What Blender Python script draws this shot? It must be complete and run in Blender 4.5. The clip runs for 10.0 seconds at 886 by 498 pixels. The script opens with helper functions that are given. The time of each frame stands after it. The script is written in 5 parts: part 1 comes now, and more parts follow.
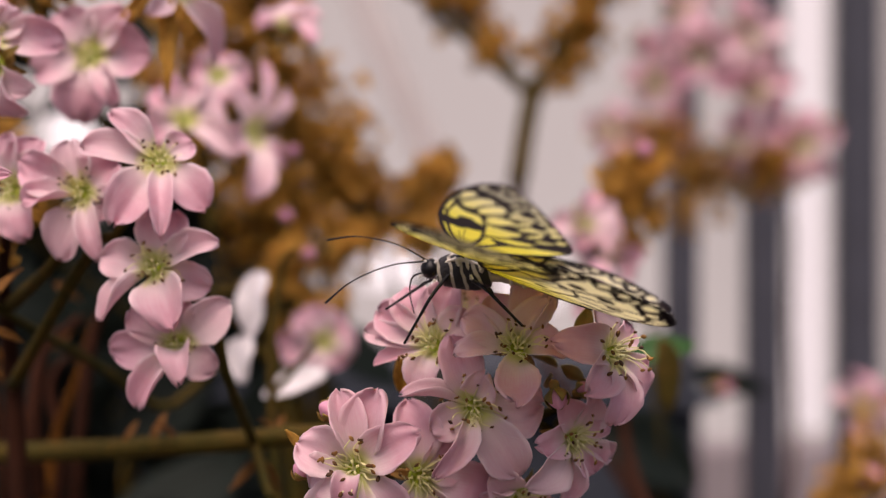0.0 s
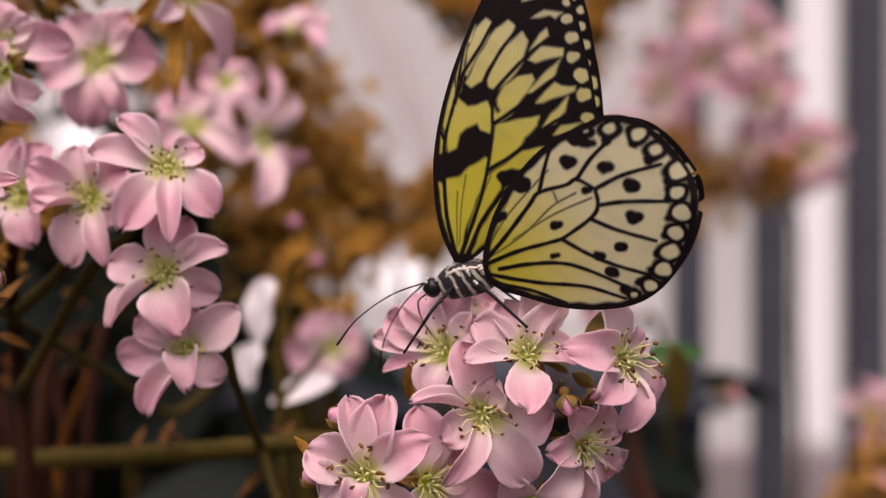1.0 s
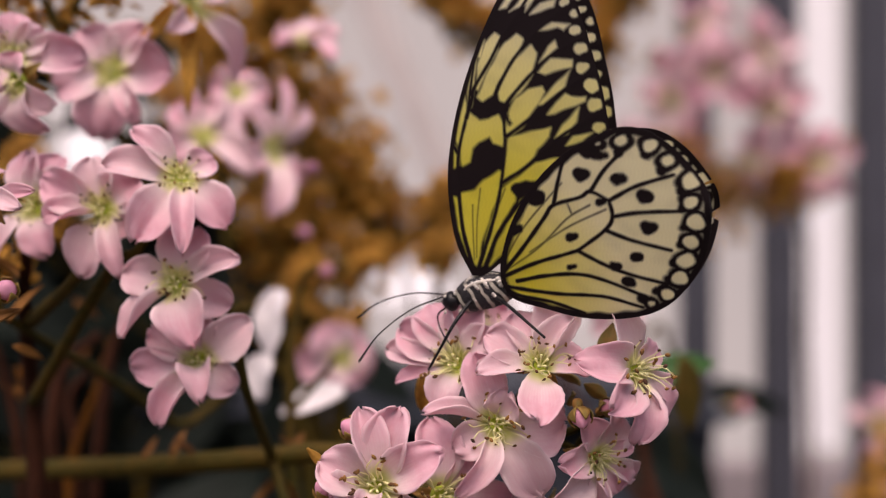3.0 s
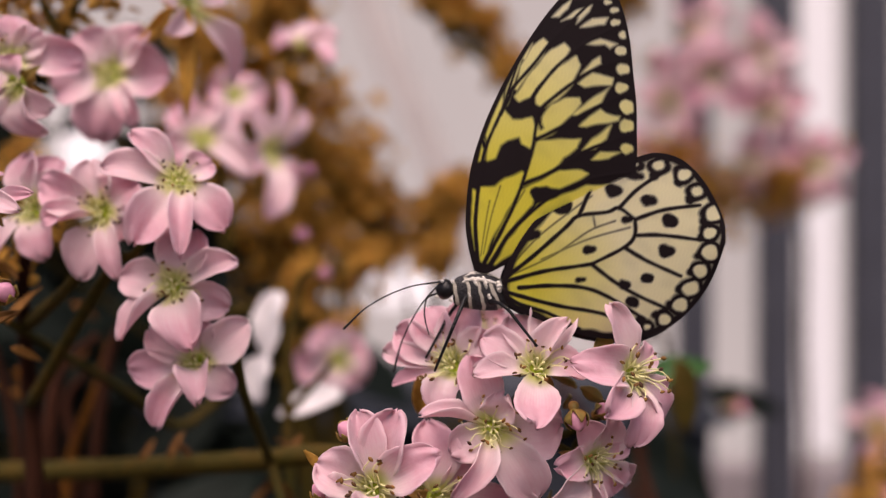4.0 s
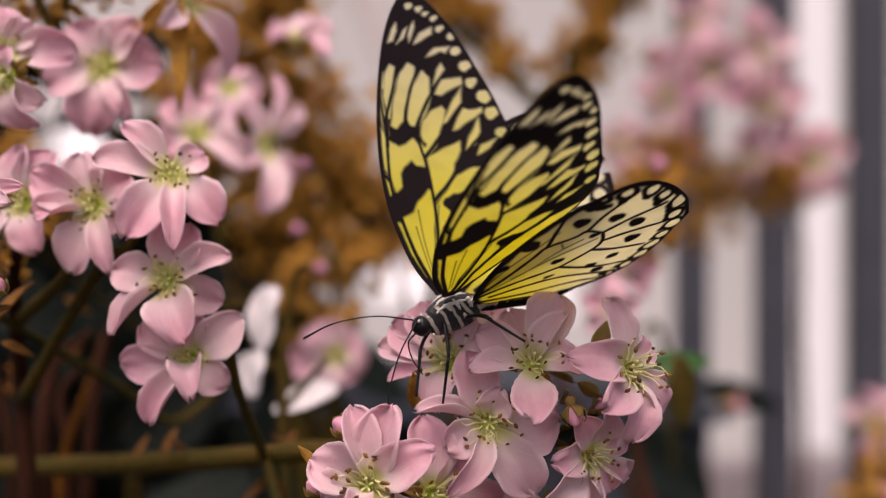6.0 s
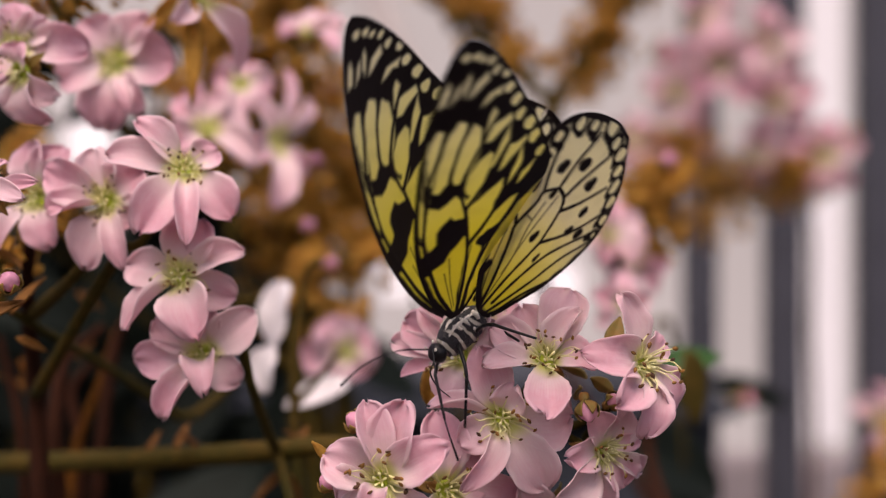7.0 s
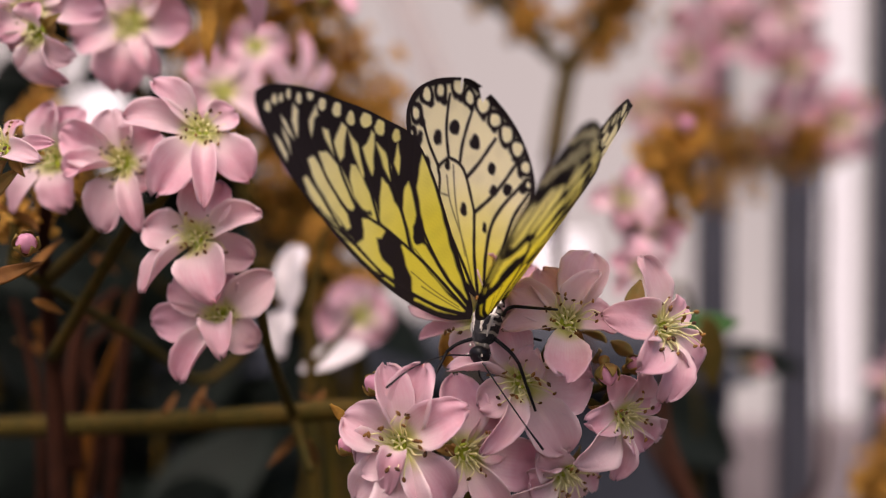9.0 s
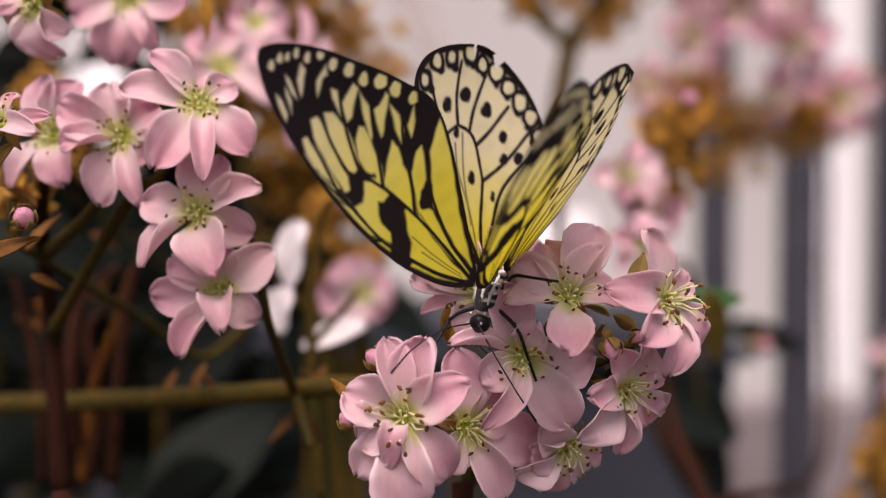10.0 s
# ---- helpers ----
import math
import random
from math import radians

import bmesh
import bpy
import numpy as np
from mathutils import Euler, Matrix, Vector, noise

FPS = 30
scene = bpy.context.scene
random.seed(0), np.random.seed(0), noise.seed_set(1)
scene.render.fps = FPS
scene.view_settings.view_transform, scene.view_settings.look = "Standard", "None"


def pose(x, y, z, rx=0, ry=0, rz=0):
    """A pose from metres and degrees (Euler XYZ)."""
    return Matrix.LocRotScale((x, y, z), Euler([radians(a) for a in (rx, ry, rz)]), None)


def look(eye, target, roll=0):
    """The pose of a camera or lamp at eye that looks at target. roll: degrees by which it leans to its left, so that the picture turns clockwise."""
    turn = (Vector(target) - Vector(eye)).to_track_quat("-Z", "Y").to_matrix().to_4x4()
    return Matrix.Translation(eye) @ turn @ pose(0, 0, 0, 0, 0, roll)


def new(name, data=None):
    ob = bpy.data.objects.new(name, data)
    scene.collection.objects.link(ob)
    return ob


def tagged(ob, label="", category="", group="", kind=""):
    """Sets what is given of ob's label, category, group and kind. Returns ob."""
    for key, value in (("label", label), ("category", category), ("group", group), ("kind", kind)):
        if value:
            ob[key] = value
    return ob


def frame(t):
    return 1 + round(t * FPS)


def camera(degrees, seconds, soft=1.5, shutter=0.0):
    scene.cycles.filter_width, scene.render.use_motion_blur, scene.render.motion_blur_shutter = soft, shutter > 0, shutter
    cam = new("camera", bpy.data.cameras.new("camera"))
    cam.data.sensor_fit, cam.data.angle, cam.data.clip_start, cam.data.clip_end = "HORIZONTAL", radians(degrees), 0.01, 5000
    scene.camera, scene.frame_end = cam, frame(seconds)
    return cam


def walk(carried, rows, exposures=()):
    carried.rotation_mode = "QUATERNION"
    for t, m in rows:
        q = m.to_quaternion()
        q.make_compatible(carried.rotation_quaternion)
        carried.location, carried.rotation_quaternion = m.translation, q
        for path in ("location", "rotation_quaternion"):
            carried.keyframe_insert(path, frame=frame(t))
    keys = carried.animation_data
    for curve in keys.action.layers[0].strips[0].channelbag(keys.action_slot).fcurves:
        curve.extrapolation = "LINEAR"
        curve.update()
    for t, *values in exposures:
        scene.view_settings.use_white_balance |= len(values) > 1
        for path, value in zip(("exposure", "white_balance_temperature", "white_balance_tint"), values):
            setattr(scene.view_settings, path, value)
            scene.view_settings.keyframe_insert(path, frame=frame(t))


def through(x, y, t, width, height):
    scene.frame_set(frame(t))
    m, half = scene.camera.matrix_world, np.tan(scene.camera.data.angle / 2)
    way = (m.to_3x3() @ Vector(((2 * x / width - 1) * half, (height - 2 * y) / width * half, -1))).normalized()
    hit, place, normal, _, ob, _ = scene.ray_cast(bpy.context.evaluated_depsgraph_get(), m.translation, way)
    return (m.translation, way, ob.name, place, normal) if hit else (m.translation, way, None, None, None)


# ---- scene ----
cam = camera(38.3, 10.0, soft=1.2, shutter=0.4)
cam.data.dof.use_dof = True
cam.data.dof.focus_distance = 0.288
cam.data.dof.aperture_fstop = 6.5
cam.data.dof.aperture_blades = 0
# seconds, place in metres, yaw, pitch and roll in degrees
CAM = [(0, 0, 0, 0, 0, 0, 0), (0.5, -0.00037, 0.00133, -0.00069, 0.189, 0.233, 0.058), (1, -0.00091, 0.00195, -0.00032, 0.276, 0.327, -0.016), (1.5, -0.00129, 0.00075, -0.00027, 0.377, 0.499, 0.019), (2, -0.00181, 0.00083, 0.00013, 0.484, 0.56, -0.008), (2.5, -0.00231, 0.00178, 1e-05, 0.572, 0.672, -0.022), (4, -0.00205, 1e-05, 0.00051, 0.481, 0.825, -0.175), (4.5, -0.00178, 0.00172, 0.00012, 0.379, 0.855, -0.153), (5, -0.00168, 0.00387, -0.00021, 0.302, 0.841, -0.179), (5.5, -0.00148, 0.00372, -8e-05, 0.293, 0.753, -0.165), (7, -0.00303, 0.00353, -3e-05, 0.7, 0.446, -0.18), (7.5, -0.00389, 0.00464, -0.00073, 0.862, 0.274, -0.121), (8, -0.00431, 0.00537, -0.00119, 1.074, -0.071, -0.116), (8.5, -0.00467, 0.00555, -0.00141, 1.169, -0.507, -0.153), (9, -0.00508, 0.00577, -0.0014, 1.176, -0.983, -0.287), (9.5, -0.00516, 0.00691, -0.00237, 1.207, -1.393, -0.201), (10, -0.0051, 0.00864, -0.00302, 1.242, -1.881, -0.172)]
walk(cam, [(t, pose(x, y, z, 90 + p, r, yw)) for t, x, y, z, yw, p, r in CAM], [(0, -0.18), (4, -0.18), (5, -0.16), (7.5, -0.17), (8.5, -0.14), (9, -0.1), (10, -0.06)])

# ---- light ----
world = bpy.data.worlds.new("overcast")
scene.world = world
world.use_nodes = True
wn = world.node_tree.nodes
sky = wn.new("ShaderNodeTexSky")
sky.sky_type, sky.sun_disc = "NISHITA", False
sky.sun_elevation, sky.sun_rotation = radians(61), radians(191)
sky.air_density, sky.dust_density = 1.0, 4.0
wn["Background"].inputs["Strength"].default_value = 0.15
world.node_tree.links.new(sky.outputs[0], wn["Background"].inputs["Color"])
sun = new("sun", bpy.data.lights.new("sun", "SUN"))
sun.data.energy, sun.data.angle, sun.data.color = 3.5, radians(52), (1.0, 0.95, 0.9)
sun.matrix_world = look((-0.15, -0.8, 1.5), (0, 0, 0))
scene.view_settings.use_white_balance = True
scene.view_settings.white_balance_temperature = 7220
scene.view_settings.white_balance_tint = 26


# ---- materials ----
def material(name, colour, rough=0.6, spread=0.25, scale=400.0, bump=0.15, through=0.0, island=0.0, sheen=0.0, object_spread=0.0, spec=0.4, second=None, metal=0.0):
    """A surface whose colour varies at two scales; through: the share of light that passes the thin sheet."""
    m = bpy.data.materials.new(name)
    m.use_nodes = True
    n, l = m.node_tree.nodes, m.node_tree.links
    p = n["Principled BSDF"]
    co = n.new("ShaderNodeTexCoord")
    fine, broad = n.new("ShaderNodeTexNoise"), n.new("ShaderNodeTexNoise")
    fine.inputs["Scale"].default_value, broad.inputs["Scale"].default_value = scale, scale / 7
    fine.inputs["Detail"].default_value = 4
    l.new(co.outputs["Object"], fine.inputs["Vector"]), l.new(co.outputs["Object"], broad.inputs["Vector"])
    add = n.new("ShaderNodeMath")
    add.operation = "ADD"
    l.new(fine.outputs["Fac"], add.inputs[0]), l.new(broad.outputs["Fac"], add.inputs[1])
    value = add.outputs[0]
    if island or object_spread:
        src = n.new("ShaderNodeNewGeometry").outputs["Random Per Island"] if island else n.new("ShaderNodeObjectInfo").outputs["Random"]
        mul = n.new("ShaderNodeMath")
        mul.operation = "MULTIPLY_ADD"
        mul.inputs[1].default_value = island or object_spread
        l.new(src, mul.inputs[0]), l.new(value, mul.inputs[2])
        value = mul.outputs[0]
    top = 2.0 + (island or object_spread)
    ramp = n.new("ShaderNodeMapRange")
    ramp.inputs["From Min"].default_value, ramp.inputs["From Max"].default_value = 0.3 * top, 0.7 * top
    l.new(value, ramp.inputs["Value"])
    mix = n.new("ShaderNodeMix")
    mix.data_type = "RGBA"
    dark = [c * (1 - spread) for c in colour]
    light = second or [min(1.0, c * (1 + spread)) for c in colour]
    mix.inputs["A"].default_value, mix.inputs["B"].default_value = (*dark, 1), (*light, 1)
    l.new(ramp.outputs[0], mix.inputs["Factor"])
    l.new(mix.outputs["Result"], p.inputs["Base Color"])
    p.inputs["Roughness"].default_value, p.inputs["Specular IOR Level"].default_value = rough, spec
    p.inputs["Metallic"].default_value = metal
    p.inputs["Sheen Weight"].default_value = sheen
    if bump:
        b = n.new("ShaderNodeBump")
        b.inputs["Strength"].default_value, b.inputs["Distance"].default_value = bump, 0.0006
        l.new(fine.outputs["Fac"], b.inputs["Height"]), l.new(b.outputs[0], p.inputs["Normal"])
    if through:
        t, s = n.new("ShaderNodeBsdfTranslucent"), n.new("ShaderNodeMixShader")
        s.inputs[0].default_value = through
        l.new(mix.outputs["Result"], t.inputs["Color"])
        l.new(p.outputs[0], s.inputs[1]), l.new(t.outputs[0], s.inputs[2])
        l.new(s.outputs[0], n["Material Output"].inputs["Surface"])
    return m


def petal_material(name, edge, middle, throat, through=0.4):
    """Petal: pale towards the throat, pinker at the rim, with fine veins that run outwards."""
    m = material(name, edge, 0.5, 0.06, 520, 0.45, through, sheen=0.2, second=(0.80, 0.53, 0.605))
    n, l = m.node_tree.nodes, m.node_tree.links
    base = next(x for x in n if x.type == "MIX")
    at = n.new("ShaderNodeAttribute")
    at.attribute_name = "along"
    sep = n.new("ShaderNodeSeparateXYZ")
    l.new(at.outputs["Vector"], sep.inputs[0])
    wave = n.new("ShaderNodeMath")
    wave.operation = "MULTIPLY"
    wave.inputs[1].default_value = 46.0
    l.new(sep.outputs["Y"], wave.inputs[0])
    sine = n.new("ShaderNodeMath")
    sine.operation = "SINE"
    l.new(wave.outputs[0], sine.inputs[0])
    fac = n.new("ShaderNodeMath")
    fac.operation = "MULTIPLY_ADD"
    fac.inputs[1].default_value = 0.055
    l.new(sine.outputs[0], fac.inputs[0])
    grow = n.new("ShaderNodeMapRange")
    grow.interpolation_type = "SMOOTHSTEP"
    grow.inputs["From Min"].default_value, grow.inputs["From Max"].default_value = 0.10, 0.85
    l.new(sep.outputs["X"], grow.inputs["Value"]), l.new(grow.outputs[0], fac.inputs[2])
    stretch, streak, bend = n.new("ShaderNodeVectorMath"), n.new("ShaderNodeTexNoise"), n.new("ShaderNodeMath")
    info = n.new("ShaderNodeObjectInfo")
    stretch.operation = "MULTIPLY_ADD"
    stretch.inputs[1].default_value = (1.6, 7.0, 1.0)
    l.new(at.outputs["Vector"], stretch.inputs[0]), l.new(info.outputs["Location"], stretch.inputs[2])
    streak.inputs["Scale"].default_value, streak.inputs["Detail"].default_value = 1.5, 5
    l.new(stretch.outputs[0], streak.inputs["Vector"])
    bend.operation = "MULTIPLY_ADD"
    bend.inputs[1].default_value = 0.9
    l.new(streak.outputs["Fac"], bend.inputs[0])
    rnd = n.new("ShaderNodeMath")
    rnd.operation = "MULTIPLY_ADD"
    rnd.inputs[1].default_value, rnd.inputs[2].default_value = 1.0, -0.05
    l.new(info.outputs["Random"], rnd.inputs[0]), l.new(rnd.outputs[0], bend.inputs[2])
    f2 = n.new("ShaderNodeMath")
    f2.operation, f2.use_clamp = "MULTIPLY", True
    l.new(fac.outputs[0], f2.inputs[0]), l.new(bend.outputs[0], f2.inputs[1])
    foot, fade = n.new("ShaderNodeMix"), n.new("ShaderNodeMapRange")
    foot.data_type, fade.interpolation_type = "RGBA", "SMOOTHSTEP"
    foot.inputs["A"].default_value, foot.inputs["B"].default_value = (*throat, 1), (*middle, 1)
    fade.inputs["From Min"].default_value, fade.inputs["From Max"].default_value = 0.06, 0.3
    l.new(sep.outputs["X"], fade.inputs["Value"]), l.new(fade.outputs[0], foot.inputs["Factor"])
    mix = n.new("ShaderNodeMix")
    mix.data_type = "RGBA"
    l.new(foot.outputs["Result"], mix.inputs["A"])
    l.new(f2.outputs[0], mix.inputs["Factor"]), l.new(base.outputs["Result"], mix.inputs["B"])
    side, rim, pale = n.new("ShaderNodeMath"), n.new("ShaderNodeMapRange"), n.new("ShaderNodeMix")
    side.operation = "ABSOLUTE"
    rim.inputs["From Min"].default_value, rim.inputs["From Max"].default_value, rim.inputs["To Max"].default_value = 0.72, 1.0, 0.25
    pale.data_type = "RGBA"
    pale.inputs["B"].default_value = (0.90, 0.79, 0.80, 1)
    l.new(sep.outputs["Y"], side.inputs[0]), l.new(side.outputs[0], rim.inputs["Value"])
    l.new(rim.outputs[0], pale.inputs["Factor"]), l.new(mix.outputs["Result"], pale.inputs["A"])
    mix = pale
    for k in n:
        if k.type == "BSDF_PRINCIPLED":
            l.new(mix.outputs["Result"], k.inputs["Base Color"])
        if k.type == "BSDF_TRANSLUCENT":
            l.new(mix.outputs["Result"], k.inputs["Color"])
    return m


PINK = petal_material("pink_petal", (0.80, 0.42, 0.515), (0.87, 0.735, 0.745), (0.66, 0.68, 0.22), 0.4)
DEEP_PINK = material("deep_pink_bud", (0.82, 0.36, 0.50), 0.5, 0.3, 300, 0.1, 0.2)
FILAMENT = material("pale_filament", (0.86, 0.83, 0.46), 0.5, 0.15, 600, 0.0, 0.2)
ANTHER = material("brown_anther", (0.09, 0.03, 0.012), 0.7, 0.5, 900, 0.4, object_spread=1.2, second=(0.26, 0.12, 0.02))
CENTRE = material("green_throat", (0.38, 0.46, 0.04), 0.5, 0.35, 700, 0.3)
SEPAL = material("green_sepal", (0.27, 0.29, 0.07), 0.6, 0.4, 350, 0.3, 0.2, second=(0.42, 0.18, 0.04))
STEM = material("olive_stem", (0.034, 0.042, 0.006), 0.7, 0.3, 320, 0.5, second=(0.095, 0.052, 0.008), spec=0.12)
OLIVE = material("green_stalk", (0.060, 0.060, 0.010), 0.7, 0.4, 120, 0.4, second=(0.12, 0.07, 0.015), spec=0.1)
RED_STEM = material("red_brown_stem", (0.10, 0.030, 0.007), 0.8, 0.4, 200, 0.5, second=(0.19, 0.072, 0.010), spec=0.08)
RED_BRACT = material("red_brown_bract", (0.22, 0.07, 0.018), 0.75, 0.5, 250, 0.4, 0.3, object_spread=0.6, second=(0.36, 0.16, 0.03))
RUST = material("rust_brown_bract", (0.48, 0.21, 0.028), 0.75, 0.55, 520, 0.4, 0.5, island=0.5, second=(0.88, 0.52, 0.10))
BARK = material("red_brown_bark", (0.030, 0.010, 0.005), 0.9, 0.5, 150, 0.7, spec=0.1)
# near-black green: the depth of shade is put into this leaf colour
LEAF = material("shade_green_leaf", (0.007, 0.012, 0.009), 0.65, 0.4, 60, 0.2, 0.1, object_spread=0.5, spec=0.15)
BRIGHT_LEAF = material("green_leaf", (0.03, 0.11, 0.02), 0.45, 0.3, 90, 0.2, 0.25)
SLATE = material("dark_slate", (0.034, 0.040, 0.052), 0.7, 0.3, 12, 0.2, spec=0.15)
POST = material("grey_metal", (0.050, 0.053, 0.068), 0.6, 0.2, 14, 0.15, spec=0.25)
WHITE = material("white_gap", (0.92, 0.88, 0.89), 0.5, 0.1, 120, 0.1, 0.3)
STRUT = material("pale_paint", (0.50, 0.46, 0.45), 0.6, 0.12, 20, 0.2)
STRUT_GREY = material("grey_render", (0.27, 0.235, 0.245), 0.8, 0.25, 9, 0.4)
SOIL = material("dark_soil", (0.05, 0.04, 0.03), 0.9, 0.4, 20, 0.6)
BLACK = material("black_chitin", (0.006, 0.0055, 0.007), 0.38, 0.4, 900, 0.3, spec=0.28)
# the backdrop glows by itself: blotchy haze in the emission, dimmer to the right
SKYLIGHT = bpy.data.materials.new("glowing_haze")
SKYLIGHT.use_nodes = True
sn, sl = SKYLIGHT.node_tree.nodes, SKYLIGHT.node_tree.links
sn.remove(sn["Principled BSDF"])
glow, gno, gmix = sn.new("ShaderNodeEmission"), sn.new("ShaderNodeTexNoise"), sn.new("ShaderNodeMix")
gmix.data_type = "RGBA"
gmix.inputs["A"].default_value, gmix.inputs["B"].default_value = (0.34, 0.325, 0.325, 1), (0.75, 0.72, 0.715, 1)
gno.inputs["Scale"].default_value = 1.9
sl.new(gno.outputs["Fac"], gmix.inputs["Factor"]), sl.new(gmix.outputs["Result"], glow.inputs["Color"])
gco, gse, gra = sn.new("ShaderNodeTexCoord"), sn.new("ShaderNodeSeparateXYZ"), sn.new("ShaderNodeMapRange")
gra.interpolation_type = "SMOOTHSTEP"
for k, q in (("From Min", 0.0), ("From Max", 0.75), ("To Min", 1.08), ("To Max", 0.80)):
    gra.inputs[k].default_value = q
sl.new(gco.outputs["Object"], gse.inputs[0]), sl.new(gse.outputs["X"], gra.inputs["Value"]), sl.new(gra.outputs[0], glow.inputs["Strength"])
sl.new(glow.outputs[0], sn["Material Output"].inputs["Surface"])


def pane_material(name, strength):
    """A pale pane that glows by itself, in place of daylight behind it."""
    m = bpy.data.materials.new(name)
    m.use_nodes = True
    pb = m.node_tree.nodes["Principled BSDF"]
    pb.inputs["Emission Color"].default_value, pb.inputs["Emission Strength"].default_value = (0.97, 0.96, 1.0, 1), strength
    pb.inputs["Base Color"].default_value = (0.3, 0.29, 0.3, 1)
    return m


# two glow strengths, for the brighter and the dimmer background patches
PANE, HAZY_PANE = pane_material("lit_pane", 1.0), pane_material("hazy_lit_pane", 0.62)


# ---- mesh helpers ----
def mesh_of(name, verts, faces, mats, index=None, smooth=True):
    me = bpy.data.meshes.new(name)
    me.from_pydata([tuple(v) for v in verts], [], faces)
    for m in mats:
        me.materials.append(m)
    if index is not None:
        me.polygons.foreach_set("material_index", index)
    me.polygons.foreach_set("use_smooth", [smooth] * len(me.polygons))
    me.update()
    return me


def part(name, me, parent, m=None, label=""):
    ob = new(name, me)
    ob.parent = parent
    if m is not None:
        ob.matrix_basis = m
    return tagged(ob, label)


def spline(points, n):
    """A smooth line of n points through the given ones (Catmull-Rom)."""
    p = np.array(points, float)
    p = np.vstack([2 * p[0] - p[1], p, 2 * p[-1] - p[-2]])
    out = []
    for u in np.linspace(0, len(p) - 3 - 1e-9, n):
        i, f = int(u), u - int(u)
        a, b, c, d = p[i:i + 4]
        out.append(0.5 * (2 * b + (c - a) * f + (2 * a - 5 * b + 4 * c - d) * f * f + (3 * b - a - 3 * c + d) * f ** 3))
    return np.array(out)


def tube(points, radii, sides=10, rings=24, rough=0.0, seed=1):
    """Vertices and faces of a bent, tapered tube with closed ends."""
    line = spline(points, rings)
    rad = np.interp(np.linspace(0, 1, rings), np.linspace(0, 1, len(radii)), radii)
    rng = np.random.default_rng(seed)
    verts, faces, side = [], [], None
    for i, q in enumerate(line):
        d = line[min(i + 1, rings - 1)] - line[max(i - 1, 0)]
        d = d / (np.linalg.norm(d) + 1e-12)
        if side is None:
            side = np.cross(d, (0.3, 0.2, 0.9) if abs(d[2]) < 0.9 else (1, 0, 0))
        side = side - d * side.dot(d)
        side /= np.linalg.norm(side)
        up = np.cross(d, side)
        for k in range(sides):
            a = 2 * math.pi * k / sides
            r = rad[i] * (1 + rough * rng.uniform(-1, 1))
            verts.append(q + r * (math.cos(a) * side + math.sin(a) * up))
    for i in range(rings - 1):
        for k in range(sides):
            k2 = (k + 1) % sides
            faces.append((i * sides + k, i * sides + k2, (i + 1) * sides + k2, (i + 1) * sides + k))
    faces.append(tuple(range(sides))[::-1])
    faces.append(tuple((rings - 1) * sides + k for k in range(sides)))
    return verts, faces


def blob(length, width, rings=8, sides=10, point=1.0, rough=0.0, seed=2):
    """A closed bud along +z from the origin."""
    rng = np.random.default_rng(seed)
    verts, faces = [(0, 0, 0)], []
    for i in range(1, rings):
        u = i / rings
        r = width / 2 * math.sin(math.pi * u ** point) ** 0.8
        for k in range(sides):
            a = 2 * math.pi * k / sides
            q = r * (1 + rough * rng.uniform(-1, 1))
            verts.append((q * math.cos(a), q * math.sin(a), length * u))
    verts.append((0, 0, length))
    for k in range(sides):
        k2 = (k + 1) % sides
        faces.append((0, 1 + k2, 1 + k))
        for i in range(rings - 2):
            a, b = 1 + i * sides, 1 + (i + 1) * sides
            faces.append((a + k, a + k2, b + k2, b + k))
        faces.append((1 + (rings - 2) * sides + k, 1 + (rings - 2) * sides + k2, len(verts) - 1))
    return verts, faces


def join(pieces):
    verts, faces, index = [], [], []
    for k, (v, f) in enumerate(pieces):
        o = len(verts)
        verts += [tuple(q) for q in v]
        faces += [tuple(o + i for i in g) for g in f]
        index += [k] * len(f)
    return verts, faces, index


def moved(piece, m):
    return [m @ Vector(q) for q in piece[0]], piece[1]


def sheet(us, vs, shape, thick):
    """A thin closed sheet over a grid; shape(u, v) gives the place; returns vertices, faces and (u, v) of each vertex."""
    nu, nv = len(us), len(vs)
    p = np.array([[shape(u, v) for v in vs] for u in us])
    du, dv = np.gradient(p, axis=0), np.gradient(p, axis=1)
    nrm = np.cross(du, dv)
    nrm /= np.linalg.norm(nrm, axis=2, keepdims=True) + 1e-12
    top, low = p + nrm * thick / 2, p - nrm * thick / 2
    verts = list(top.reshape(-1, 3)) + list(low.reshape(-1, 3))
    idx = lambda i, j: i * nv + j
    o = nu * nv
    faces = []
    for i in range(nu - 1):
        for j in range(nv - 1):
            q = (idx(i, j), idx(i + 1, j), idx(i + 1, j + 1), idx(i, j + 1))
            faces += [q, tuple(o + k for k in q[::-1])]
    rim = [idx(i, 0) for i in range(nu)] + [idx(nu - 1, j) for j in range(1, nv)] + [idx(i, nv - 1) for i in range(nu - 2, -1, -1)] + [idx(0, j) for j in range(nv - 2, 0, -1)]
    for a, b in zip(rim, rim[1:] + rim[:1]):
        faces.append((a, o + a, o + b, b))
    uv = [(u, v) for u in us for v in vs] * 2
    return verts, faces, uv


def stamp(me, uv):
    at = me.attributes.new("along", "FLOAT_VECTOR", "POINT")
    at.data.foreach_set("vector", np.array([(u, v, 0) for u, v in uv]).ravel())


